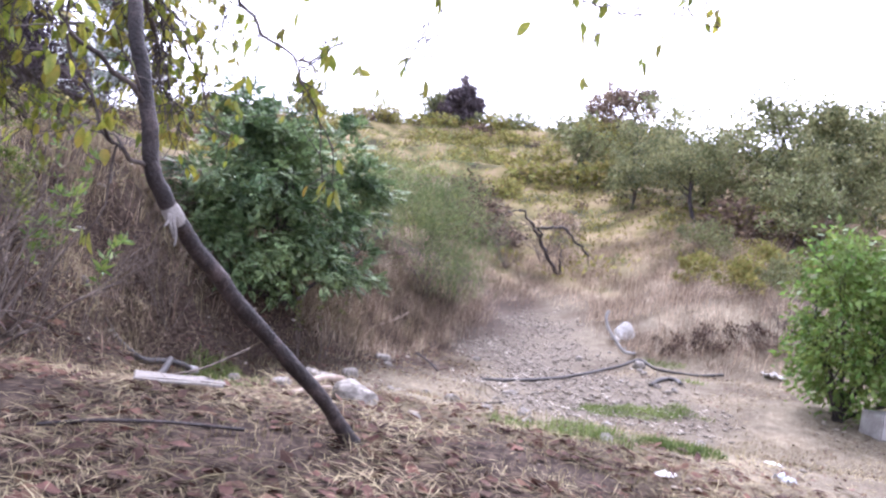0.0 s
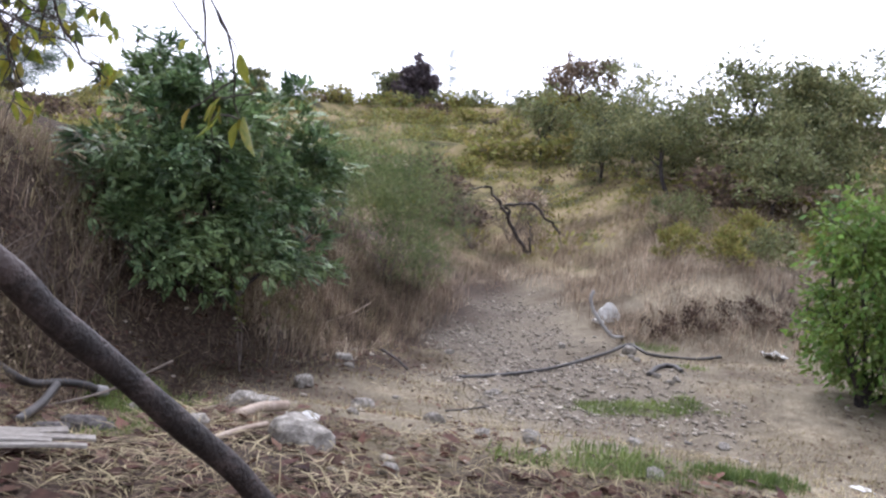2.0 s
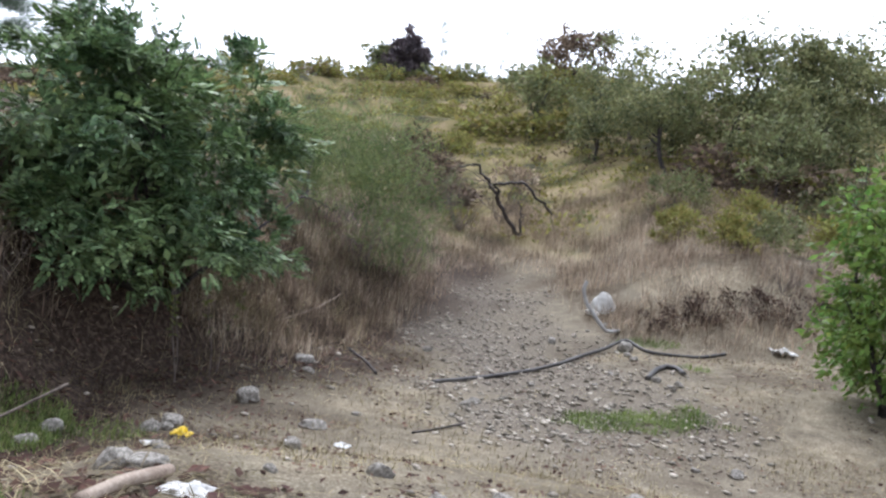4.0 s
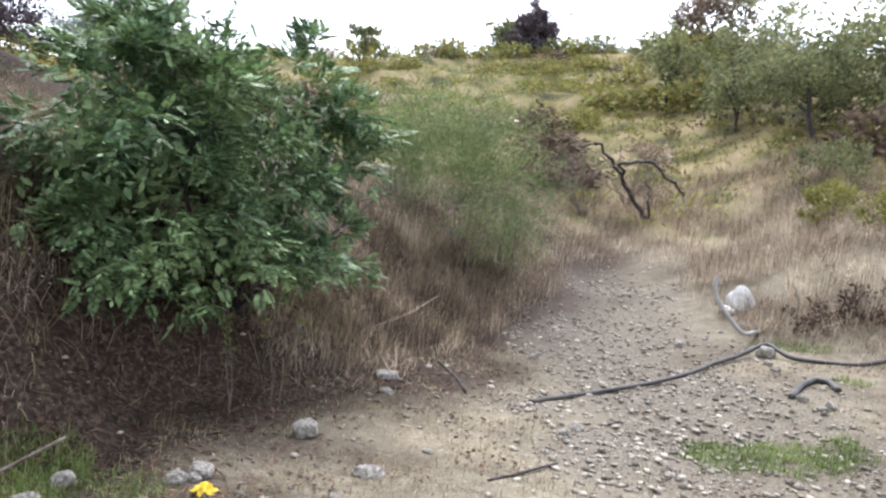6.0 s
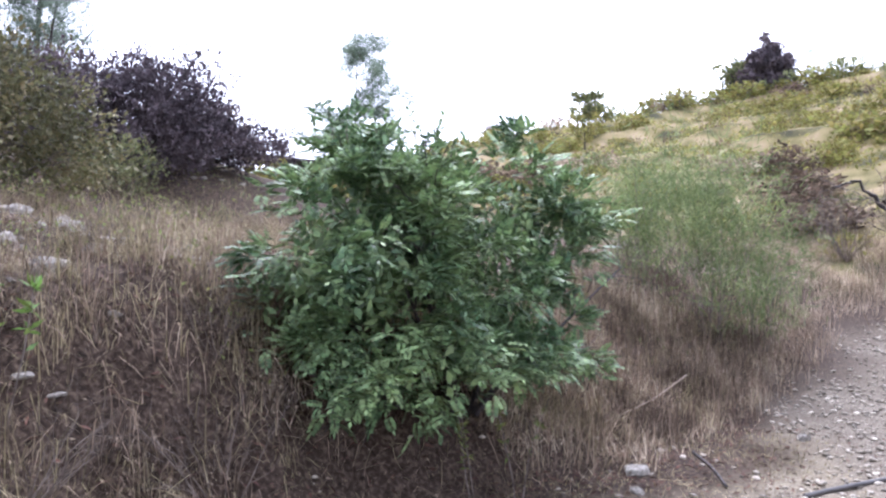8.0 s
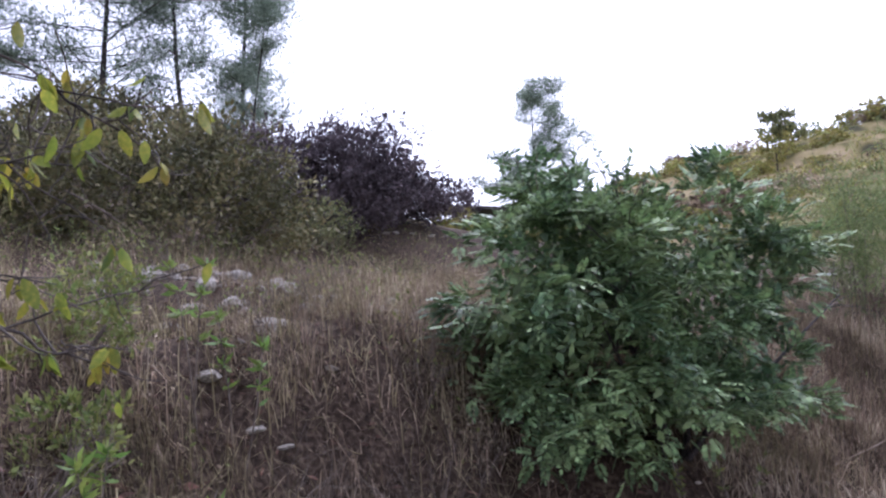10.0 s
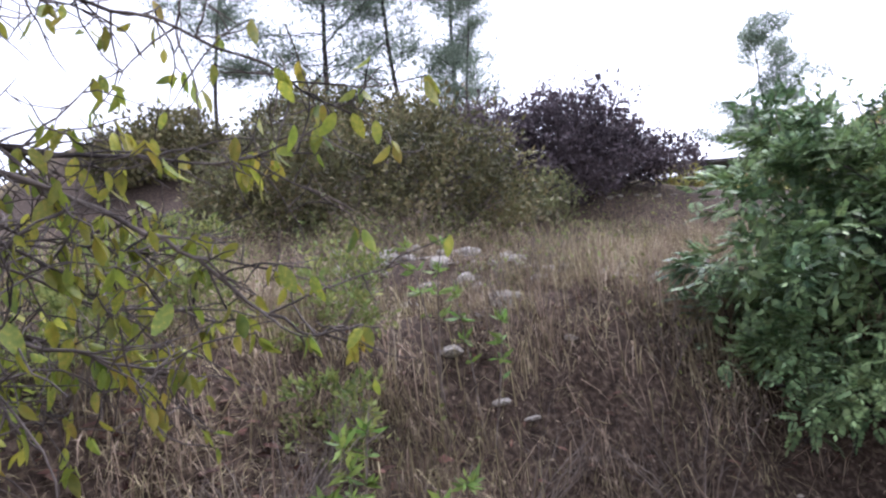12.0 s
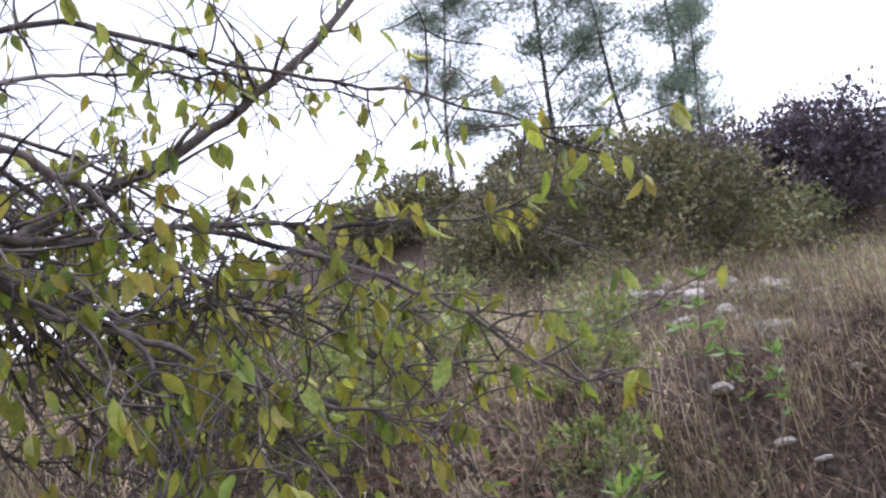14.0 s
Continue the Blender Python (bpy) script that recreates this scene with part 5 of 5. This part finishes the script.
def scrap(name, p, size, mat, label, category, seed, flat=0.4):
    """A crumpled sheet: a folded, bulging piece of film with some thickness."""
    bm = bmesh.new()
    bmesh.ops.create_grid(bm, x_segments=12, y_segments=12, size=0.5)
    for v in bm.verts:
        q = v.co * 3 + Vector((seed, seed * 2, 0))
        v.co.z = (noise.noise(q) * 0.5 + 0.25 * noise.noise(q * 2.3) + 0.25) * flat * (1.1 - v.co.xy.length)
        v.co.x += 0.15 * noise.noise(q + Vector((9, 0, 0)))
        v.co.y += 0.15 * noise.noise(q + Vector((0, 9, 0)))
    bmesh.ops.solidify(bm, geom=bm.faces[:], thickness=0.012)
    me = bpy.data.meshes.new(name)
    bm.to_mesh(me)
    bm.free()
    me.materials.append(mat)
    me.polygons.foreach_set("use_smooth", np.ones(len(me.polygons), bool))
    ob = new(name, me)
    ob.location = (p[0], p[1], ground_z(p[0], p[1]) + 0.01)
    ob.scale = (size, size * 0.75, size)
    ob.rotation_euler[2] = seed
    return tagged(ob, label, category)


scrap("wrapper", (-1.07, 8.57), 0.14, YELLOW, "crumpled bright yellow plastic wrapper on the dirt", "litter", 1, 1.0)
scrap("plastic_bag", (2.51, 5.44), 0.13, BLUEBAG, "crumpled pale blue plastic bag on dry grass", "litter", 2, 1.2)
scrap("plastic_sheet", (6.29, 14.83), 0.36, WHITE_PLASTIC, "crumpled white plastic sheet on the dirt slope", "litter", 3, 0.6)
scrap("paper_scrap", (1.55, 4.90), 0.13, WHITE_PLASTIC, "dirty white scrap of paper on dry grass", "litter", 4, 0.4)
scrap("paper_scrap", (-1.19, 8.26), 0.12, WHITE_PLASTIC, "small white scrap of paper beside the yellow wrapper", "litter", 7, 0.5)
scrap("paper_scrap", (-0.29, 8.32), 0.12, WHITE_PLASTIC, "small white scrap of paper on the dirt", "litter", 8, 0.5)
scrap("paper_scrap", (0.04, 8.83), 0.11, WHITE_PLASTIC, "small white scrap of paper on the dirt", "litter", 9, 0.5)
scrap("paper_scrap", (2.77, 6.23), 0.12, WHITE_PLASTIC, "dirty white scrap of paper on dry grass", "litter", 5, 0.4)
scrap("plastic_sheet", (-0.49, 6.15), 0.2, WHITE_PLASTIC, "white plastic scrap half under dead leaves", "litter", 6, 0.4)


def concrete_block():
    p = (6.1, 10.95)
    bm = bmesh.new()
    bmesh.ops.create_cube(bm, size=1)
    bmesh.ops.bevel(bm, geom=bm.edges[:], offset=0.05, segments=2, affect="EDGES")
    for v in bm.verts:
        v.co += Vector((1, 1, 1)) * noise.noise(v.co * 4) * 0.03
        v.co = Vector((v.co.x * 0.6, v.co.y * 0.4, v.co.z * 0.34))
    me = bpy.data.meshes.new("concrete_block")
    bm.to_mesh(me)
    bm.free()
    me.materials.append(CONCRETE)
    ob = new("concrete_block", me)
    ob.location = (p[0] + 0.3, p[1] + 0.2, ground_z(p[0] + 0.3, p[1] + 0.2) + 0.13)
    ob.rotation_euler = (0.03, -0.04, 0.25)
    tagged(ob, "pale weathered concrete block lying on the dirt", "block")


concrete_block()


def boards():
    a, b = Vector((*(-1.59, 4.59), 0)), Vector((*(-1.12, 4.79), 0))
    for k in range(5):
        d = (b - a)
        n = Vector((-d.y, d.x, 0)).normalized()
        length = d.length * (0.95, 0.7, 1.0, 0.6, 0.8)[k]
        mid = a + d * (0.45, 0.35, 0.5, 0.32, 0.42)[k] + n * (k * 0.075 - 0.12)
        bm = bmesh.new()
        bmesh.ops.create_cube(bm, size=1)
        bmesh.ops.subdivide_edges(bm, edges=[e for e in bm.edges if abs(e.verts[0].co.x - e.verts[1].co.x) > 0.5], cuts=6)
        for v in bm.verts:
            v.co = Vector((v.co.x * length, v.co.y * 0.055, v.co.z * 0.013 + 0.004 * math.sin(v.co.x * 5 + k)))
        bmesh.ops.bevel(bm, geom=[e for e in bm.edges if e.calc_face_angle(0) > 1], offset=0.002, segments=1, affect="EDGES")
        me = bpy.data.meshes.new("board")
        bm.to_mesh(me)
        bm.free()
        me.materials.append(BOARD)
        ob = new("board", me)
        ob.location = (mid.x, mid.y, ground_z(mid.x, mid.y) + 0.05 + 0.006 * k)
        ob.rotation_euler = (0.05 * (k - 2), -0.02, math.atan2(d.y, d.x) + 0.03 * (k - 2))
        tagged(ob, "bleached grey wooden slat lying in dry leaves", "board", "pile of slats")


boards()
cable("stick", [(*(-0.79, 5.79), 0.02), (*(-0.70, 6.01), 0.04), (*(-0.60, 6.30), 0.03)], 0.028, PALE_TWIG, "thick barkless stick lying on the dirt", "stick")
cable("stick", [(*(-1.58, 3.48), 0.03), (*(-1.38, 3.59), 0.05), (*(-1.11, 3.83), 0.05), (*(-0.82, 4.07), 0.02)], 0.009, BARK, "long straight dry stick on dead leaves", "stick")
cable("black_pipe", [(-3.05, 7.05, 0.02), (-2.85, 7.5, 0.05), (-2.68, 7.85, 0.13), (-2.52, 8.1, 0.17), (-2.4, 8.28, 0.12), (-2.33, 8.4, 0.03)], 0.034, RUBBER, "arched black plastic pipe at the foot of the bank", "pipe")
cable("pipe_joint", [(-2.36, 8.34, 0.055), (-2.31, 8.44, 0.02)], 0.05, PIPE_GREY, "grey pipe joint at the end of the black pipe", "pipe joint")
cable("black_pipe", [(-1.98, 6.09, 0.02), (-2.06, 6.6, 0.05), (-2.13, 6.95, 0.15)], 0.028, RUBBER, "short bent piece of black pipe at the foot of the bank", "pipe")
cable("dead_branch", [(-2.35, 7.3, 0.02), (-2.05, 7.7, 0.2), (-1.75, 8.2, 0.42)], 0.009, TWIG, "grey dry branch leaning at the foot of the bank", "branch")
cable("stick", [(*(-0.78, 5.11), 0.02), (*(-0.68, 5.29), 0.04), (*(-0.60, 5.59), 0.03)], 0.014, PALE_TWIG, "pale dry stick on the dirt", "stick")
cable("stick", [(*(-0.15, 12.74), 0.12), (*(0.06, 12.42), 0.08), (*(0.22, 12.07), 0.01)], 0.016, BARK, "dark twig on the gravel", "stick")
cable("stick", [(*(0.58, 9.57), 0.0), (*(0.82, 9.87), 0.01), (*(1.08, 10.21), 0.02)], 0.01, BARK, "thin dark twig on the dirt", "stick")
cable("dead_branch", [(*(-1.10, 13.02), 0.1), (*(-0.71, 13.82), 0.25), (*(-0.43, 14.54), 0.4)], 0.006, PALE_TWIG, "pale fallen twig on the bank", "branch")


def rag():
    p = Vector((-1.11, 3.28, 1.16))
    ob = thing("cloth_rag", "pale grey rag knotted round the leaning trunk", "rag", at=p)
    rng = np.random.default_rng(601)
    pts = leaning_trunk[0]
    i = int(np.argmin(np.linalg.norm(pts - np.array(p), axis=1)))
    d = pts[i + 1] - pts[i - 1]
    d /= np.linalg.norm(d)
    c = pts[i] - np.array(p)
    put("wrap", mesh_of("wrap", *tubes([(np.array([c - d * 0.045, c - d * 0.02, c + d * 0.02, c + d * 0.045]), [0.034, 0.039, 0.038, 0.033])], 14), CLOTH, True), ob)
    for k in range(3):
        t = limb(rng, c + [0.01 * k, -0.05, 0], (0.25 - 0.2 * k, -0.25, -1), (0.10, 0.07, 0.13)[k], 0.011, 0.004, 6, 0.12)
        put("tail", mesh_of("tail", *tubes([t], 6), CLOTH, True), ob)


CLOTH = material("dirty_pale_cloth", (0.17, 0.155, 0.14), (0.36, 0.335, 0.31), 0.9, 10, 80, 0.4)
rag()

# ---------------------------------------------------------------- grass, gravel and litter: what nobody could count
def stuff(name, parts, mat, label, category):
    v, f = parts
    return tagged(new(name, mesh_of(name, v, f, mat)), label, category, kind="stuff")


def spots(rng, n, x0, x1, y0, y1, keep):
    x, y = rng.uniform(x0, x1, n), rng.uniform(y0, y1, n)
    k = rng.uniform(0, 1, n) < keep(x, y)
    return np.column_stack([x, y])[k]


rng = np.random.default_rng(701)
bench = lambda x, y: smooth(2.6, 3.2, bank_foot(y) - x) * smooth(5.4, 4.4, bank_foot(y) - x) * smooth(5.8, 7.2, y)
on_bank = lambda x, y: smooth(-0.5, 0.5, bank_foot(y) - x) * (0.2 + 0.8 * smooth(0.2, 0.6, vnoise(x, y, 0.5, 21))) * (1 - 0.8 * smooth(7, 10, bank_foot(y) - x)) * (1 - 0.85 * bench(x, y))
upper = lambda x, y: on_bank(x, y) * np.maximum(smooth(0.1, 1.1, bank_foot(y) - x), 0.3 + 0.6 * smooth(9, 13, y))
stuff("dry_weeds", blades(rng, spots(rng, 46000, -9, 1.5, 3.0, 17, on_bank), 0.26, 0.0034, 1.6), RUSTY, "tangled rusty brown dry weeds covering the bank", "dry weeds")
stuff("dry_grass", blades(rng, spots(rng, 26000, -9, 1.5, 3.0, 17, upper), 0.34, 0.0026, 1.6), HAY, "long dry straw-coloured grass on the bank", "dry grass")


def tussocks(n, per, length, width, lean, mat, name, label, spread=0.07, keep=None):
    """Tufts of long blades that arch outwards and down from common roots."""
    c = spots(rng, n, -7.5, 1.3, 3.2, 17, keep or on_bank)
    size = rng.uniform(0.5, 1.3, len(c))
    pick = np.repeat(np.arange(len(c)), per)
    xy = c[pick] + rng.normal(0, spread, (len(pick), 2)) * size[pick][:, None]
    return stuff(name, blades(rng, xy, length * size[pick], width, lean), mat, label, "dry grass")


tussocks(2600, 34, 0.42, 0.0032, 1.5, HAY, "straw_tussocks", "arching tufts of pale straw on the bank", 0.09, upper)
tussocks(1700, 36, 0.38, 0.0038, 1.4, RUSTY, "brown_tussocks", "arching tufts of rusty dry grass on the bank", 0.09)
tussocks(1100, 34, 0.42, 0.0032, 1.5, STRAW, "bleached_tussocks", "bleached arching grass tufts on the bank", 0.09, upper)


def tangle(n, deep, size, mat, name, label, wide=0.03):
    """Thin broken stems lying every way through one another over the bank."""
    xy = spots(rng, n, -9, 1.5, 3.0, 17, on_bank)
    m = len(xy)
    p = np.column_stack([xy, height(xy[:, 0], xy[:, 1]) + deep * (0.2 + 0.8 * smooth(0.25, 0.85, vnoise(xy[:, 0], xy[:, 1], 0.6, 41))) * rng.uniform(0, 1, m) ** 0.7])
    al, w, no = bases(rng, m, 0.5)
    return stuff(name, scatter(KITE * [wide, 1, 1.5], [[0, 1, 2, 3]], p, size * rng.uniform(0.4, 1.5, m), (al, w, no)), mat, label, "dry weeds")


tangle(56000, 0.5, 0.19, RUSTY, "dry_tangle", "tangle of thin broken brown stems over the bank")
tangle(26000, 0.5, 0.22, HAY, "straw_tangle", "tangle of thin pale broken stems over the bank")
tangle(34000, 0.5, 0.03, STRAW, "seed_heads", "small pale seed heads and leaf bits among the dry weeds", 0.9)
herbs = lambda x, y: smooth(0.3, 1.6, bank_foot(y) - x) * smooth(0.38, 0.75, vnoise(x, y, 0.8, 43))
hp = spots(rng, 30000, -9, 1.0, 3.5, 17, herbs)
hp = np.column_stack([hp, height(hp[:, 0], hp[:, 1]) + 0.45 * rng.uniform(0, 1, len(hp)) ** 0.6])
stuff("green_herbs", leaf_cloud(rng, hp, 0.038, 0.6), YGREEN, "small green herbs growing through the dry weeds of the bank", "weeds")
right_grass = lambda x, y: np.clip(smooth(0.0, 0.7, x - np.interp(y, [14, 15, 18, 24], [5.5, 3.6, 3.1, 4.2])) * smooth(14.2, 15.6, y) + smooth(18, 24, y) * np.maximum(smooth(-0.2, 0.6, np.abs(x - 2.3) - 0.7), smooth(19.3, 21.5, y)), 0, 1) * smooth(0.1, 0.45, vnoise(x, y, 0.9, 22))
stuff("straw_grass", blades(rng, spots(rng, 84000, -2, 11, 14, 27, right_grass), 0.44, 0.004, 1.15), STRAW, "pale dry grass on the mound beside the gully", "dry grass")
stuff("bank_foot_weeds", blades(rng, spots(rng, 26000, -3.2, 1.2, 12.5, 19.5, lambda x, y: smooth(-0.3, 0.5, bank_foot(y) - x + 0.3) * smooth(0.15, 0.5, vnoise(x, y, 0.6, 42))), 0.46, 0.004, 1.1), RUSTY, "tall brown dry weeds at the foot of the bank", "dry weeds")
stuff("bank_foot_grass", blades(rng, spots(rng, 22000, -3.2, 1.6, 11.5, 20.5, lambda x, y: smooth(-0.5, 0.5, bank_foot(y) - x + 0.3) * smooth(0.2, 0.55, vnoise(x, y, 0.7, 44))), 0.42, 0.004, 1.4), STRAW, "matted pale dry grass under the broom shrubs", "dry grass")
stuff("brown_weeds", blades(rng, spots(rng, 13000, -2, 12, 14.5, 28, right_grass), 0.42, 0.006, 1.1), RUSTY, "brown withered weeds on the slope", "dry weeds")


def far_spots(n, seed):
    r, az = 20 + 44 * rng.uniform(0, 1, n) ** 0.8, np.radians(rng.uniform(-36, 40, n))
    x, y = EYE[0] - r * np.sin(az), EYE[1] + r * np.cos(az)
    k = rng.uniform(0, 1, n) < smooth(0.2, 0.7, vnoise(x, y, 2.2, seed))
    return np.column_stack([x, y])[k]


stuff("hill_grass", blades(rng, far_spots(42000, 31), 0.22, 0.010, 1.3), HAY, "dry grass on the far hillside", "dry grass")
hs = far_spots(50000, 32)
hs = np.column_stack([hs, height(hs[:, 0], hs[:, 1]) + 0.42 * vnoise(hs[:, 0], hs[:, 1], 0.9, 33) * rng.uniform(0, 1, len(hs))])
stuff("hill_scrub", leaf_cloud(rng, hs, 0.17, 0.4), MAQUIS, "low yellow-green scrub on the far hillside", "scrub")



def mounds(n, per, size, mat, name, label, seed):
    """Low cushions of scrub, thick in some places and missing in others."""
    c = far_spots(n, seed)
    c = c[np.abs(c[:, 0] - 2.4) + 30 * (c[:, 1] > 25) > 1.5]
    wide = rng.uniform(0.25, 0.85, len(c))
    pick = np.repeat(np.arange(len(c)), per)
    d = rng.normal(0, 1, (len(pick), 3))
    d /= np.linalg.norm(d, axis=1)[:, None]
    q = np.column_stack([c, height(c[:, 0], c[:, 1])])[pick] + np.abs(d) * np.sign(d) * wide[pick][:, None] * [1, 1, 0.75] * rng.uniform(0.6, 1.05, (len(pick), 1))
    q[:, 2] = np.maximum(q[:, 2], height(q[:, 0], q[:, 1]) + 0.02)
    return stuff(name, leaf_cloud(rng, q, size, 0.4, d * 0.7), mat, label, "scrub")


mounds(620, 110, 0.13, MAQUIS, "yellow_scrub", "cushions of yellow-green scrub on the hillside", 34)
mounds(420, 110, 0.12, OLIVE, "olive_scrub", "cushions of olive scrub on the hillside", 35)
mounds(420, 90, 0.13, RUSTY, "withered_scrub", "cushions of withered brown scrub on the hillside", 36)
patch = lambda cx, cy, rx, ry: (lambda x, y: smooth(1.1, 0.5, np.hypot((x - cx) / rx, (y - cy) / ry) + (vnoise(x, y, 0.3, 23) - 0.5) * 0.9))
greens = [(*(2.85, 11.03), 1.0, 0.45, 6000), (*(1.2, 6.0), 0.85, 0.5, 2600), (*(1.92, 6.02), 0.34, 0.16, 3000), (*(1.33, 5.84), 0.4, 0.35, 2000), (*(-2.1, 8.5), 0.4, 0.45, 4200), (*(-1.66, 8.62), 0.4, 0.3, 700),
          (*(4.20, 15.03), 0.5, 0.35, 1400), (*(-1.41, 5.94), 0.35, 0.4, 1500), (*(0.91, 5.72), 0.4, 0.3, 900), (*(4.31, 13.36), 0.3, 0.3, 700)]
pts = np.concatenate([spots(rng, int(n * 1.7), cx - rx * 1.2, cx + rx * 1.2, cy - ry * 1.2, cy + ry * 1.2, patch(cx, cy, rx, ry)) for cx, cy, rx, ry, n in greens])
stuff("green_grass", blades(rng, pts, 0.085, 0.004, 0.8), BLADE, "short fresh green grass in patches on the dirt", "grass")
thin = lambda x, y: smooth(0.35, 0.7, 0.6 * vnoise(x, y, 1.1, 24) + 0.4 * vnoise(x, y, 0.25, 29)) * (1 - path_mask(x, y)) * smooth(0.3, -0.4, bank_foot(y) - x)
stuff("sparse_grass", blades(rng, spots(rng, 100000, -3, 8, 2.5, 14.5, thin), 0.07, 0.003, 1.3), HAY, "sparse short dry grass on the trampled dirt", "dry grass")


def flat_bits(n, box, keep, size, wide, mat, name, label, category):
    xy = spots(rng, n, *box, keep)
    m = len(xy)
    p = np.column_stack([xy, height(xy[:, 0], xy[:, 1]) + rng.uniform(0.003, 0.025, m)])
    a = rng.uniform(0, 2 * np.pi, m)
    along = np.column_stack([np.cos(a), np.sin(a), rng.normal(0, 0.22, m)])
    along /= np.linalg.norm(along, axis=1)[:, None]
    w = np.cross(along, np.array([0, 0, 1.0]) + rng.normal(0, 0.3, (m, 3)))
    w /= np.linalg.norm(w, axis=1)[:, None]
    return stuff(name, scatter(KITE * [wide, 1, 1], [[0, 1, 2, 3]], p, size * rng.uniform(0.5, 1.6, m), (along, w, np.cross(w, along))), mat, label, category)


near_start = lambda x, y: smooth(6.8, 5.2, y + 0.3 * x) * smooth(0.0, 0.45, vnoise(x, y, 0.5, 25))
flat_bits(62000, (-4, 6, 2.2, 7.5), near_start, 0.15, 0.06, HAY, "straw_litter", "loose pale straw strewn over the ground", "straw")
flat_bits(28000, (-4, 6, 2.2, 7.5), near_start, 0.12, 0.09, RUSTY, "stem_litter", "dry brown stems strewn over the ground", "straw")
flat_bits(11000, (-4, 5, 2.2, 7.5), near_start, 0.082, 1.3, DEADLEAF, "leaf_litter", "curled dead brown leaves strewn over the ground", "dead leaves")
flat_bits(38000, (-3, 8, 5.5, 14), lambda x, y: smooth(0.2, 0.65, vnoise(x, y, 0.6, 26)) * (1 - 0.7 * path_mask(x, y)), 0.085, 0.10, HAY, "straw_bits", "bits of straw trodden into the dirt", "straw")
flat_bits(16000, (-6, 1, 4.0, 15), lambda x, y: smooth(-2.2, -0.3, bank_foot(y) - x) * 0.9, 0.07, 0.6, DEADLEAF, "bank_litter", "dead leaves and crumbs under the weeds of the bank", "dead leaves")


def gravel():
    xy = np.concatenate([spots(rng, 60000, -1, 5.5, 8.5, 23, lambda x, y: path_mask(x, y) * 0.9), spots(rng, 5500, -3, 7, 4.5, 14, lambda x, y: 0.12 + 0.5 * smooth(0.5, 0.8, vnoise(x, y, 0.8, 27)))])
    n = len(xy)
    ico = np.array([(0, 0, 0.8), (0.9, 0, 0.2), (0.28, 0.85, 0.1), (-0.72, 0.53, 0.25), (-0.72, -0.53, 0.1), (0.28, -0.85, 0.2), (0.1, 0.1, -0.5)])
    tri = np.array([(0, 1, 2), (0, 2, 3), (0, 3, 4), (0, 4, 5), (0, 5, 1), (6, 2, 1), (6, 3, 2), (6, 4, 3), (6, 5, 4), (6, 1, 5)])
    s = 0.006 + 0.045 * rng.uniform(0, 1, n) ** 6
    p = np.column_stack([xy, height(xy[:, 0], xy[:, 1]) + s * 0.15])
    a = rng.uniform(0, 2 * np.pi, n)
    al = np.column_stack([np.cos(a), np.sin(a), rng.normal(0, 0.25, n)])
    al /= np.linalg.norm(al, axis=1)[:, None]
    w = np.cross(al, np.array([0, 0, 1.0]) + rng.normal(0, 0.2, (n, 3)))
    w /= np.linalg.norm(w, axis=1)[:, None]
    v, f = scatter(ico * [1, 1.2, 0.6], tri, p, s, (al, w, np.cross(w, al)))
    return stuff("gravel", (v, f), PEBBLE, "pale grey broken gravel in the gully bed", "gravel")


PEBBLE = material("grey_pebble", (0.20, 0.172, 0.135), (0.50, 0.45, 0.375), 0.9, 9, 60, 0.3, 0.5)
gravel()

clods = lambda x, y: smooth(0.35, 0.7, vnoise(x, y, 0.5, 28)) * (1 - 0.5 * path_mask(x, y))
flat_bits(26000, (-3, 8, 4.5, 14.5), clods, 0.03, 1.6, DEADLEAF, "dirt_crumbs", "dark crumbs and leaf bits trodden into the dirt", "crumbs")
